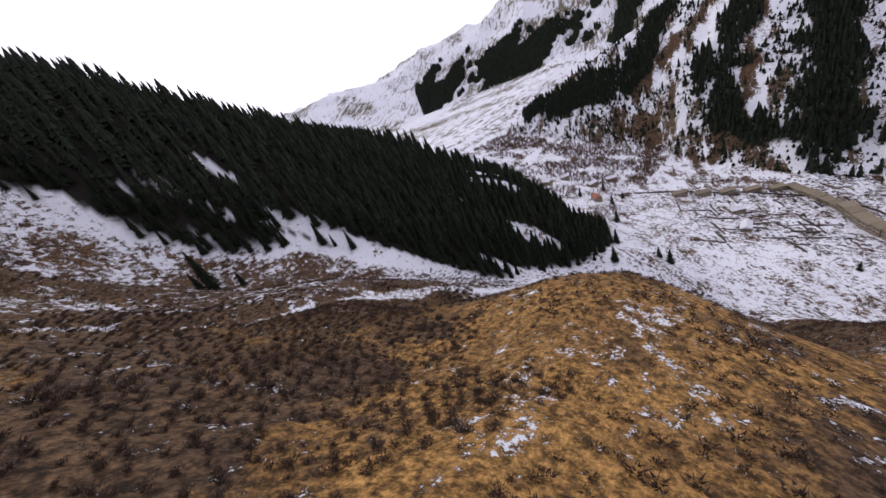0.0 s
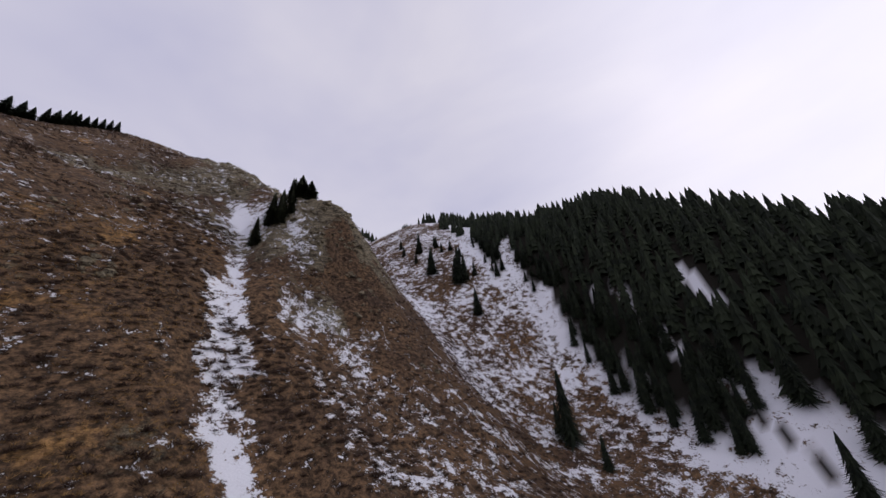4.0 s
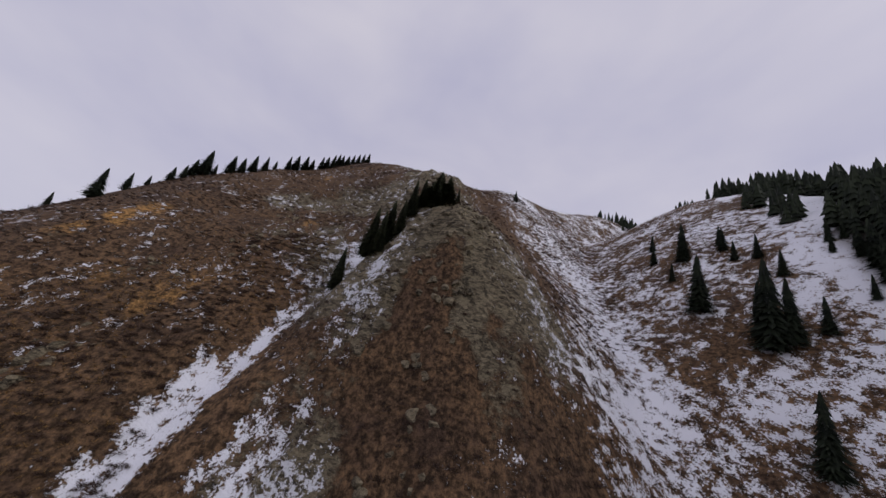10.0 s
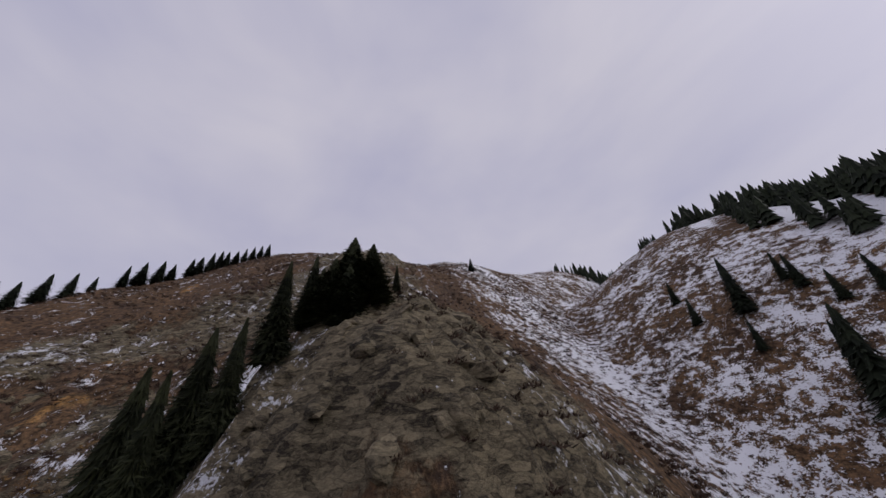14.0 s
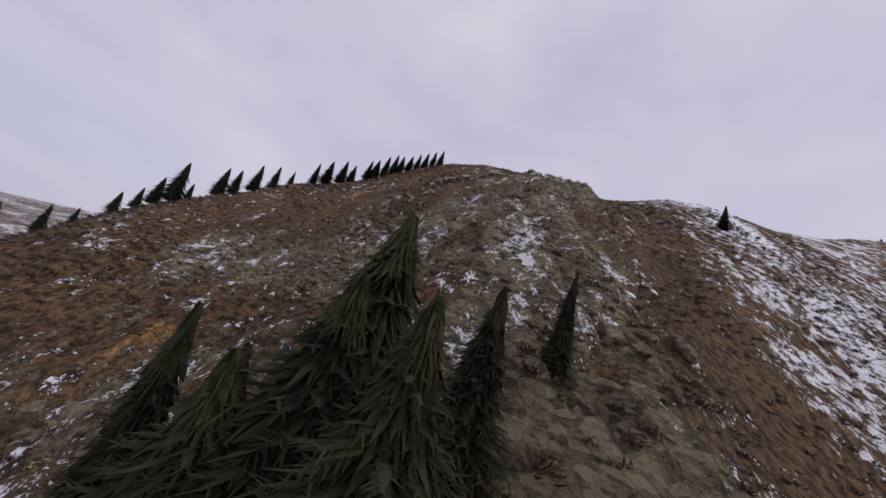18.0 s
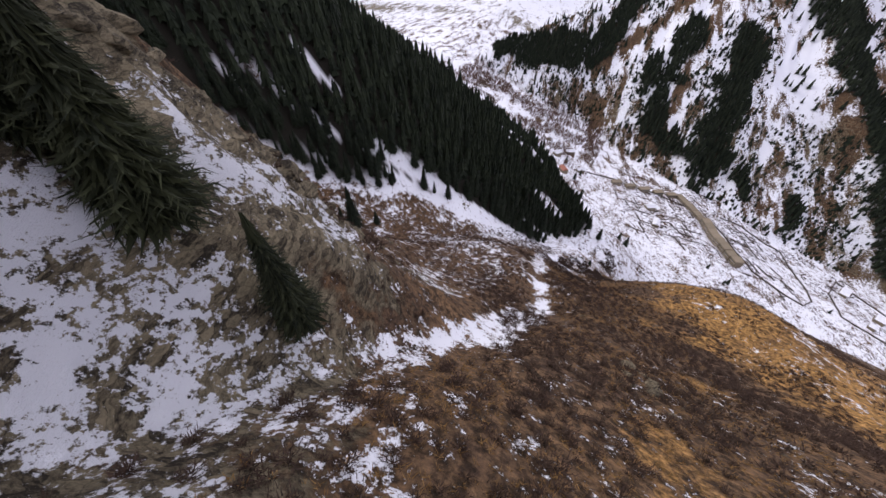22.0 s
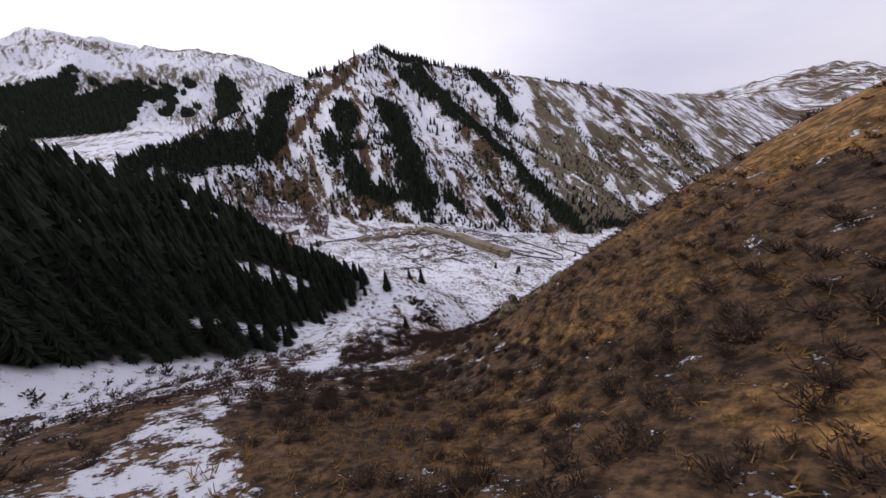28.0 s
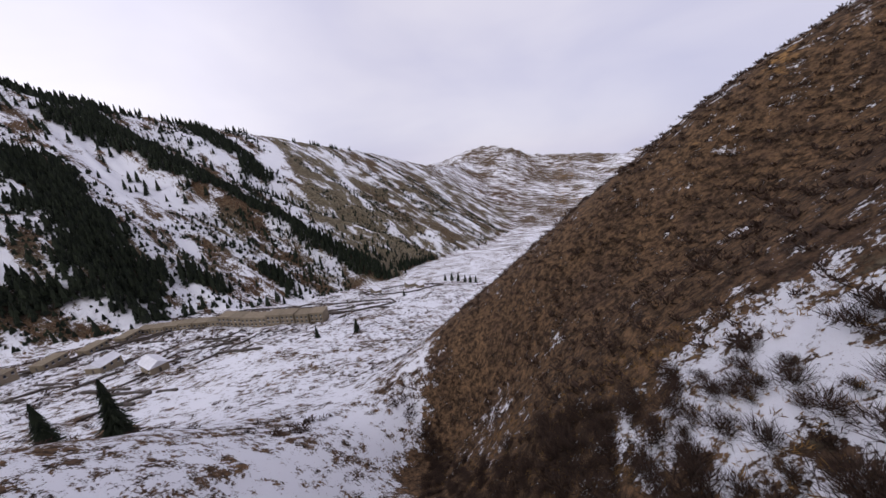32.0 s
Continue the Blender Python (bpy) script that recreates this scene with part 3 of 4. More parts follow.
    snow_m = np.maximum(snow_m, 0.92 * band(y, z, (-652, -560, -506, -466), (16, -45, -89, -170), 10))
    snow_m = snow_m - 0.10 * mountain_woods_at(x, y, z)
    snow = snow * (1 - on_m) + on_m * snow_m
    rock = rock * (1 - on_m) + on_m * (0.40 + 0.2 * scree * (0.5 + streak) + 0.1 * south + 0.24 * brown)
    straw = straw * (1 - on_m) + on_m * (-0.05 + 0.1 * brown)
    # the range behind
    az = np.degrees(np.arctan2(y, x))
    far = step(1000, 1150, np.hypot(x, y)) * (1 - on_m * step(1050, 900, x) * step(-2300, -1900, y))
    snow_f = along(az, (-110, -70, -50, -20), (0.40, 0.42, 0.5, 0.68)) + along(az, (-60, -20), (0.45, 0.7)) * fbm(x, y, 140, 5, 45)
    snow = snow * (1 - far) + far * snow_f
    rock = rock * (1 - far) + far * along(az, (-70, -30), (0.48, 0.9))
    # shade under the forest and mountain woods, painted into the ground by alpha
    tree_shade = np.maximum(deep * (1 - on_vale) * (1 - on_m), on_m * 0.8 * step(0.45, 0.9, mountain_woods_at(x, y, z)))
    return np.clip(np.stack([snow, rock, straw, tree_shade], -1), 0, 1)


def make_ground():
    xs, ys = spread(-236, 300, 2.0, 3800, 1.05, 1.0145, (-114, -44)), spread(-300, 226, 2.0, 3800, 1.0145, 1.04, (24, 72))
    gx, gy = np.meshgrid(xs, ys)
    gz = ground_height(gx.ravel(), gy.ravel()).reshape(gx.shape)
    nx, ny = len(xs), len(ys)
    i = np.arange(nx * ny).reshape(ny, nx)
    quads = np.stack([i[:-1, :-1], i[:-1, 1:], i[1:, 1:], i[1:, :-1]], -1).reshape(-1, 4)
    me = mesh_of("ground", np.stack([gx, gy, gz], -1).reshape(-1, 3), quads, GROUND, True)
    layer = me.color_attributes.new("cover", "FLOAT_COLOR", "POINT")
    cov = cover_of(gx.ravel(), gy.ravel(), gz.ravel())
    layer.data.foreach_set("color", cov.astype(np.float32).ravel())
    ob = new("ground", me)
    tagged(ob, "steep brown grass hillside with rock, scrub and patches of snow", "ground", kind="structure")
    return ob


make_ground()

# ---- spruces ----
def bough_blade(vs, fs, start, ang, L, dz, wid, joints, curl=0.25):
    """A drooping blade of needles that tapers to its tip, folded along its middle."""
    ca, sa = math.cos(ang), math.sin(ang)
    base, (x0, y0, z0) = len(vs), start
    for j in range(joints + 1):
        s = j / joints
        r, half = L * s, wid * (math.sin(math.pi * (0.18 + 0.72 * s)) if j < joints else 0.10)
        z = z0 - dz * s ** 1.4 + curl * dz * s * s * s
        h = -0.4 * half
        vs += [(x0 + ca * r - sa * half, y0 + sa * r + ca * half, z + h), (x0 + ca * r, y0 + sa * r, z + 0.1 * half), (x0 + ca * r + sa * half, y0 + sa * r - ca * half, z + h)]
    for j in range(joints):
        b = base + 3 * j
        for k in (0, 1):
            fs += [(b + k, b + k + 1, b + k + 4), (b + k, b + k + 4, b + k + 3)]


def spruce_crown(rng, whorls, arms, joints, ragged=0.25, twigs=0, girth=0.155):
    """A spruce crown one metre high: whorls of drooping boughs, with side twigs where it is seen close by."""
    vs, fs = [], []
    for w in range(whorls):
        u = (w + rng.uniform(0, 0.6)) / whorls
        z0 = 0.05 + 0.93 * u
        reach = girth * (1 - u) ** 0.8 * (0.55 + 0.45 * min(1, u * 7 + 0.35)) + 0.006
        n = max(4, int(round(arms * (0.55 + 0.45 * (1 - u)))))
        for a in range(n):
            ang = 2 * math.pi * (a + rng.uniform(-0.35, 0.35)) / n + w * 2.4
            L = reach * rng.uniform(1 - ragged, 1 + ragged)
            dz = L * (rng.uniform(0.1, 0.4) if twigs else rng.uniform(0.35, 0.75))
            wid = (L * rng.uniform(0.30, 0.46) + 0.004) * (0.30 if twigs else 0.55)
            bough_blade(vs, fs, (0, 0, z0), ang, L, dz, wid, joints)
            for k in range(twigs):
                s = 0.3 + 0.65 * k / max(1, twigs - 1)
                at = (math.cos(ang) * L * s, math.sin(ang) * L * s, z0 - dz * s ** 1.4 + 0.25 * dz * s ** 3)
                side = ang + (1 if k % 2 else -1) * rng.uniform(0.5, 1.0)
                bough_blade(vs, fs, at, side, L * rng.uniform(0.16, 0.34), L * rng.uniform(-0.08, 0.22), L * rng.uniform(0.022, 0.045), 1, 0)
    return np.array(vs), np.array(fs)


def skirt_crown(rng, tiers, rim, girth=0.2):
    """A dense spruce crown one metre high: jagged skirts of boughs, one over the other."""
    vs, fs = [], []
    for k in range(tiers):
        u = k / tiers
        top, low = min(1.0, u + 1.75 / tiers + 0.05), 0.03 + 0.94 * u
        rad, b, turn = girth * (1 - u) ** 0.85 + 0.008, len(vs), rng.uniform(0, 6)
        vs.append((rng.gauss(0, 0.004), rng.gauss(0, 0.004), top))
        for a in range(rim):
            r = rad * (rng.uniform(0.9, 1.25) if a % 2 else rng.uniform(0.5, 0.75))
            vs.append((r * math.cos(turn + 6.283 * a / rim), r * math.sin(turn + 6.283 * a / rim), low + (rng.uniform(-0.05, 0.01) if a % 2 else rng.uniform(0.02, 0.06))))
        fs += [(b, b + 1 + a, b + 1 + (a + 1) % rim) for a in range(rim)]
    return np.array(vs), np.array(fs)


def trunk_shape(sides=7, height=0.96, radius=0.014):
    vs, fs, rings = [], [], ((-0.04, 1.5), (0.02, 1.1), (0.3, 0.75), (0.7, 0.4), (1.0, 0.08))
    for h, k in rings:
        vs += [(radius * k * math.cos(2 * math.pi * a / sides), radius * k * math.sin(2 * math.pi * a / sides), h * height) for a in range(sides)]
    for r in range(len(rings) - 1):
        for a in range(sides):
            b, c = r * sides + a, r * sides + (a + 1) % sides
            fs += [(b, c, c + sides), (b, c + sides, b + sides)]
    return np.array(vs), np.array(fs)


rng = random.Random(5)
CROWN_NEAR = [mesh_of("crown", *gathered([skirt_crown(rng, 30, 44, 0.18), spruce_crown(rng, 40, 14, 2, 0.35, 13, 0.205)]), NEEDLES_NEAR) for _ in range(3)]
CROWN_MID = [mesh_of("crown", *gathered([skirt_crown(rng, 14, 16, 0.15), spruce_crown(rng, 38, 12, 1, 0.35, 0, 0.19)]), NEEDLES) for _ in range(5)]
CROWN_FAR = [skirt_crown(rng, 6, 10, 0.185) for _ in range(7)]
CROWN_TINY = [skirt_crown(rng, 4, 8, 0.17) for _ in range(5)]
CROWN_SPECK = [skirt_crown(rng, 2, 6, 0.2) for _ in range(3)]
TRUNK = mesh_of("trunk", *trunk_shape(), BARK)


def spruce(x, y, height, width=1.0, meshes=None, turn=0.0, label="", group=""):
    """One spruce, standing on the slope."""
    z = ground_z(x, y) - 0.25
    ob = new("spruce")
    ob.matrix_basis = Matrix.Translation((x, y, z)) @ Matrix.Rotation(turn, 4, "Z") @ Matrix.Diagonal((height * width, height * width, height, 1))
    piece("trunk", TRUNK, ob)
    meshes = meshes or CROWN_MID
    piece("crown", meshes[int(abs(x * 7 + y * 13)) % len(meshes)], ob)
    return tagged(ob, label or "dark green spruce standing in the forest edge on snow", "tree", group)


def in_forest(x, y):
    """Where the dark spruce forest grows."""
    creek = y - creek_line(x)
    return ((creek > forest_foot(x, y)) | ((creek > 5) & (fbm(x, y, 7, 2, 113) > 0.55))) & ~glade(x, y) & (x < 215) & (forest_hill(x, y) > valley(x, y) - 0.5) & (creek < 420)


def make_forest():
    r = np.random.default_rng(11)
    gx, gy = np.meshgrid(np.arange(-420, 216, 3.7), np.arange(-80, 470, 3.7))
    x = gx.ravel() + r.uniform(-2, 2, gx.size)
    y = gy.ravel() + r.uniform(-2, 2, gx.size)
    keep = in_forest(x, y) & (r.uniform(0, 1, gx.size) < np.where(y - creek_line(x) > 130, 0.42, 0.93))
    x, y = x[keep], y[keep]
    edge = y - creek_line(x)
    h = r.uniform(8.0, 16.5, len(x)) * (0.7 + 0.3 * np.clip(edge / 25, 0, 1))
    order = np.argsort(edge + 0.25 * np.hypot(x - 40, y - 50))
    near, rest = order[:270], order[270:]
    for k in near:
        spruce(float(x[k]), float(y[k]), float(h[k]), float(r.uniform(0.85, 1.2)), CROWN_MID, float(r.uniform(0, 6.28)), group="spruces along the forest edge")
    z = ground_height(x[rest], y[rest])
    sizes = np.stack([h[rest] * r.uniform(0.85, 1.2, len(rest)), h[rest]], -1)
    v, f = scattered(CROWN_FAR, np.stack([x[rest], y[rest], z - 0.5], -1), r.uniform(0, 6.28, len(rest)), sizes, r.integers(0, 7, len(rest)))
    ob = new("spruce_forest", mesh_of("spruce_forest", v, f, NEEDLES))
    tagged(ob, "dense dark green spruce forest on the steep hill", "forest", kind="stuff")


make_forest()


def make_lone_spruces():
    r = random.Random(21)
    rib = "tall green spruce on the crest of the rock rib"
    for x, y, h, w in ((-93, 51.5, 12, 1.65), (-96.5, 55.5, 9.5, 1.15), (-90.3, 49.3, 9.5, 1.6), (-90, 53.8, 9, 1.6), (-88, 51, 8, 1.6), (-92.5, 48, 8.5, 1.3), (-91.5, 51.2, 10, 1.6), (-104, 60, 7.5, 0.7)):
        spruce(x, y, h, w, CROWN_NEAR, r.uniform(0, 6), rib, "spruces on the rib")
    gully = "green spruce beside the snow gully below the rib"
    for x, y, h, w in ((-85, 31.5, 11, 0.85), (-86, 36.5, 14, 0.95), (-84.5, 38.5, 12, 0.75), (-86.5, 40, 13, 0.95), (-85, 42.5, 11, 0.75), (-88.5, 44.5, 12, 0.8), (-91, 47, 10, 0.85)):
        spruce(x, y, h, w, CROWN_NEAR, r.uniform(0, 6), gully, "spruces along the gully")
    bowl = "dark spruce standing alone on the snowy scrub slope"
    for x, y, h in ((-61, 128, 17), (-59, 131, 12), (-64, 130, 11), (-80, 132, 14), (-82, 134, 10), (-100, 151, 13), (-89, 156, 9), (-55, 135, 8), (-48, 115, 10),
                    (-83, 152, 7), (-77, 153, 8), (-68, 147, 8), (-92, 159, 8), (-97, 142, 7), (-178, 113, 7.5), (-112, 150, 8), (-120, 158, 8), (-16, 84, 8), (-13, 81, 14), (-5, 76, 7)):
        spruce(x, y, h * (1.35 if h > 9 else 1.1), r.uniform(1.0, 1.25), CROWN_MID, r.uniform(0, 6), bowl, "spruces on the scrub slope")
    vale = "dark spruce standing alone on the snowy valley floor"
    for x, y, h in ((202, -96, 9), (206, -90, 7), (232, -63, 10), (184, -49, 10.5), (191, -59, 8), (181, -67, 9), (286, -59, 9), (130, -55, 4.5), (165, -38, 5), (250, -196, 6), (236, -212, 6), (233, -207, 5),
                    (226, -60, 7), (330, -52, 8), (345, -20, 8), (352, -60, 7), (372, -40, 8), (262, -330, 5), (205, -395, 7), (213, -402, 8), (221, -410, 8), (232, -420, 9), (243, -430, 9), (255, -440, 8)):
        spruce(x - 49, y + 22, 1.35 * h, r.uniform(1.1, 1.4), CROWN_MID, r.uniform(0, 6), vale, "spruces on the valley floor")
    crest = "spruce on the skyline of the brown grass hill"
    for x, y, h in ((-136, -70, 5), (-144, -66, 11), (-151, -63, 7), (-154, -59, 4), (-158, -55, 6), (-161, -53, 6), (-164, -52, 8), (-166, -49, 12), (-168, -46, 5), (-174, -43, 9), (-175, -39, 8), (-179, -36, 9),
                    (-182, -32, 8), (-186, -29, 5), (-192, -25, 8), (-195, -22, 9), (-198, -18, 9), (-200, -15, 7), (-204, -11, 8), (-204, -8, 8), (-206, -5, 9), (-209, -3, 9), (-211, -1, 8), (-213, 2, 7),
                    (-214, 5, 7), (-215, 8, 7), (-216, 11, 7), (-217, 14, 7)):
        spruce(x, y, 1.2 * h, r.uniform(1.25, 1.7), CROWN_MID, r.uniform(0, 6), crest, "spruces on the skyline")


make_lone_spruces()


def make_far_woods():
    r = np.random.default_rng(12)
    gx, gy = np.meshgrid(np.arange(240, 900, 3.8), np.arange(-900, 200, 3.8))
    x = gx.ravel() + r.uniform(-2.2, 2.2, gx.size)
    y = gy.ravel() + r.uniform(-2.2, 2.2, gx.size)
    m, v = mountain(x, y), valley(x, y)
    z = m
    wood = mountain_woods_at(x, y, z)
    xc, zc = mount_crest(y)
    top = (np.abs(x - xc + 8) < 5) & (y < -330) & (fbm(x, y, 35, 2, 133) > 0.0) & (r.uniform(0, 1, len(x)) < 0.5)
    loose = (r.uniform(0, 1, len(x)) < np.where(fbm(x, y, 40, 3, 127) > 0.0, 0.085, 0.012)) & (y > -560)
    keep = (m > v + 2) & (x < xc + 6) & ((wood > 0.5) | top | loose)
    x, y = x[keep], y[keep]
    h = r.uniform(8, 16, len(x))
    p = np.stack([x, y, ground_height(x, y) - 0.5], -1)
    v, f = scattered(CROWN_TINY, p, r.uniform(0, 6.28, len(x)), np.stack([h * 1.3, h], -1), r.integers(0, 5, len(x)))
    tagged(new("mountain_woods", mesh_of("mountain_woods", v, f, NEEDLES)), "dark spruce woods in bands on the snowy mountain", "forest", kind="stuff")
    x, y = r.uniform(180, 880, 26000), r.uniform(-1000, 160, 26000)
    m, v = mountain(x, y), np.maximum(valley(x, y), hillside(x, y))
    xc, zc = mount_crest(y)
    keep = (m > v + 1) & (x < xc) & (fbm(x * 0.4, y, 26, 4, 129) + 0.3 * step(-40, -120, m) - 0.25 * step(-560, -640, y + m) > 0.04)
    x, y = x[keep], y[keep]
    h = r.uniform(2.0, 6.0, len(x))
    p = np.stack([x, y, ground_height(x, y) - 0.4], -1)
    v, f = scattered(CROWN_SPECK, p, r.uniform(0, 6.28, len(x)), np.stack([h * 2.0, h], -1), r.integers(0, 3, len(x)))
    tagged(new("mountain_shrubs", mesh_of("mountain_shrubs", v, f, NEEDLES)), "small dark shrubs scattered down the snowy mountain face", "shrubs", kind="stuff")

    # woods on the lower half of the range behind
    x, y = r.uniform(1500, 2500, 60000), r.uniform(-100, 1300, 60000)
    z, az = far_range(x, y), np.degrees(np.arctan2(y, x))
    lean = 0.7 * fbm(y + 0.4 * z, 0.3 * x, 95, 5, 137) + 0.35 * fbm(x, y, 420, 2, 138) + 0.25 * fbm(x, y, 40, 2, 139)
    keep = (z > -80) & (z < 170) & (az > -4) & (az < 32) & (lean > -0.03 + 0.35 * step(60, 170, z)) & (np.hypot(x, y) < 2600)
    x, y, z = x[keep][:9000], y[keep][:9000], z[keep][:9000]
    h = r.uniform(18, 32, len(x))
    v, f = scattered(CROWN_SPECK, np.stack([x, y, z - 1], -1), r.uniform(0, 6.28, len(x)), np.stack([h * 1.4, h], -1), r.integers(0, 3, len(x)))
    tagged(new("far_woods", mesh_of("far_woods", v, f, NEEDLES)), "dark spruce woods on the lower slopes of the far range", "forest", kind="stuff")


make_far_woods()

# ---- rocks ----
def boulder(rng, flat=0.7):
    """A broken block of layered rock, about one metre across."""
    bm = bmesh.new()
    bmesh.ops.create_icosphere(bm, subdivisions=2, radius=0.62)
    planes = [(Vector((rng.gauss(0, 1), rng.gauss(0, 1), rng.gauss(0, 0.8))).normalized(), rng.uniform(0.28, 0.5)) for _ in range(11)]
    for v in bm.verts:
        for n, d in planes:
            over = v.co.dot(n) - d
            if over > 0:
                v.co -= n * over
        v.co += v.co.normalized() * 0.05 * (noise.noise(v.co * 4.0 + Vector((rng.random() * 0.01, 0, 0))))
        v.co.z *= flat
    v = np.array([tuple(p.co) for p in bm.verts])
    f = np.array([[q.index for q in p.verts] for p in bm.faces])
    bm.free()
    return v, f


STONE = rock_material("weathered_rock")
rng = random.Random(9)
ROCKS = [mesh_of("rock", *boulder(rng, rng.uniform(0.75, 1.15)), STONE) for _ in range(9)]


def outcrop(x, y, spread_x, spread_y, count, size, seed, lift=0.0, label="grey brown rock outcrop breaking through the grass slope"):
    """A crag of tilted blocks set into the slope."""
    r = random.Random(seed)
    base = Matrix.Translation((x, y, ground_z(x, y)))
    ob = new("rock_outcrop")
    ob.matrix_basis = base
    for n in range(count):
        px, py = x + r.gauss(0, 0.5) * spread_x, y + r.gauss(0, 0.5) * spread_y
        s = size * r.uniform(0.5, 1.25)
        high = lift * max(0.0, 1 - math.hypot((px - x) / spread_x, (py - y) / spread_y)) * r.uniform(0.3, 1)
        m = Matrix.Translation((px - x, py - y, ground_z(px, py) - ground_z(x, y) + high - 0.34 * s))
        m = m @ Euler((0.45 + r.uniform(-0.25, 0.25), 0.3 + r.uniform(-0.25, 0.25), r.uniform(-0.5, 0.5))).to_matrix().to_4x4()
        m = m @ Matrix.Diagonal((s * r.uniform(0.9, 1.6), s * r.uniform(0.8, 1.2), s * r.uniform(0.7, 1.2), 1))
        piece("rock", ROCKS[r.randrange(len(ROCKS))], ob, m=m)
    return tagged(ob, label, "rock", "rock outcrops")


def make_rocks():
    for k, (x, y, sx, sy, n, s) in enumerate((
            (-86, 58, 9, 7, 26, 2.6), (-76, 56, 8, 8, 24, 2.4), (-66, 52, 8, 8, 22, 2.2), (-58, 50, 8, 7, 16, 1.8), (-70, 43, 6, 5, 16, 2.0), (-84, 47, 6, 5, 16, 2.0),
            (-126, 5, 8, 6, 18, 1.9), (-104, 6, 8, 6, 16, 1.8), (-70, -3, 6, 5, 14, 2.0), (-155, 24, 10, 8, 22, 2.6), (-131, 47, 9, 7, 26, 2.6), (-118, 73, 7, 7, 20, 2.4), (-142, 38, 10, 7, 24, 2.6),
            (-112, 16, 8, 6, 14, 1.8), (-120, 22, 7, 6, 14, 2.0), (-165, 55, 10, 9, 20, 2.6), (-150, 58, 10, 9, 18, 2.4), (45, 50, 4, 4, 12, 1.8), (-36, 52, 7, 6, 8, 1.4), (-90, -8, 7, 6, 9, 1.5))):
        outcrop(x, y, sx, sy, n, s, 40 + k)
    outcrop(37.8, -39.2, 2.3, 2.6, 110, 1.4, 77, 4.0, "tall crag of stacked layered rock on the slope")
    outcrop(34, -43, 6, 5, 60, 1.8, 78, 1.5, "broken crag of layered rock above the slope")


make_rocks()


# ---- scrub and dry grass ----
def bush_shape(rng, twigs, thick):
    """A leafless bush one metre across: a soft rounded mass of very many thin twigs."""
    vs, fs = [], []
    for _ in range(twigs):
        ang, lean = rng.uniform(0, 6.283), math.acos(rng.uniform(0.03, 1.0))
        d = Vector((math.cos(ang) * math.sin(lean), math.sin(ang) * math.sin(lean), math.cos(lean)))
        p0 = Vector((d.x * 0.5, d.y * 0.5, d.z * 0.42)) * rng.uniform(0.1, 0.8) + Vector((0, 0, -0.04))
        way = (d * 0.7 + Vector((rng.gauss(0, 0.45), rng.gauss(0, 0.45), 0.5 + rng.gauss(0, 0.3)))).normalized()
        side = way.cross(Vector((rng.gauss(0, 1), rng.gauss(0, 1), rng.gauss(0, 1)))).normalized() * thick * rng.uniform(0.6, 1.4)
        b = len(vs)
        vs += [tuple(p0 + side), tuple(p0 - side), tuple(p0 + way * rng.uniform(0.14, 0.34))]
        fs.append((b, b + 1, b + 2))
    return np.array(vs), np.array(fs)


def bare_tree_shape(rng, twigs, thick):
    """A small leafless tree one metre high: upright forking stems."""
    vs, fs = [], []
    for _ in range(twigs):
        ang, lean = rng.uniform(0, 6.283), rng.uniform(0.02, 0.6)
        d = Vector((math.cos(ang) * math.sin(lean), math.sin(ang) * math.sin(lean), math.cos(lean)))
        p0 = d * rng.uniform(0.0, 0.5)
        side = d.cross(Vector((rng.gauss(0, 1), rng.gauss(0, 1), 0.2))).normalized() * thick
        b = len(vs)
        vs += [tuple(p0 + side), tuple(p0 - side), tuple(p0 + d * rng.uniform(0.3, 0.55))]
        fs.append((b, b + 1, b + 2))
    return np.array(vs), np.array(fs)


def tuft_shape(rng, blades):
    vs, fs = [], []
    for _ in range(blades):
        ang, lean = rng.uniform(0, 6.283), rng.uniform(0.15, 1.1)
        d = Vector((math.cos(ang) * math.sin(lean), math.sin(ang) * math.sin(lean), math.cos(lean)))
        side = Vector((-math.sin(ang), math.cos(ang), 0)) * 0.035
        b, root = len(vs), Vector((rng.gauss(0, 0.15), rng.gauss(0, 0.15), -0.03))
        L = rng.uniform(0.5, 1.0)
        tip = root + d * L + Vector((0, 0, -0.25 * L * lean))
        vs += [tuple(root + side), tuple(root - side), tuple(root + d * L * 0.6 + side * 0.7), tuple(tip)]
        fs += [(b, b + 1, b + 2), (b + 1, b + 3, b + 2)]
    return np.array(vs), np.array(fs)


def path_side(x, y):
    """How far a place lies from the line along which the slope is passed closely."""
    return np.abs(y - along(x, (-112, -103, -66, -33, 10, 43, 59, 81, 110), (40, 28, 9, 3, -8, -23, -35, -52, -75)))


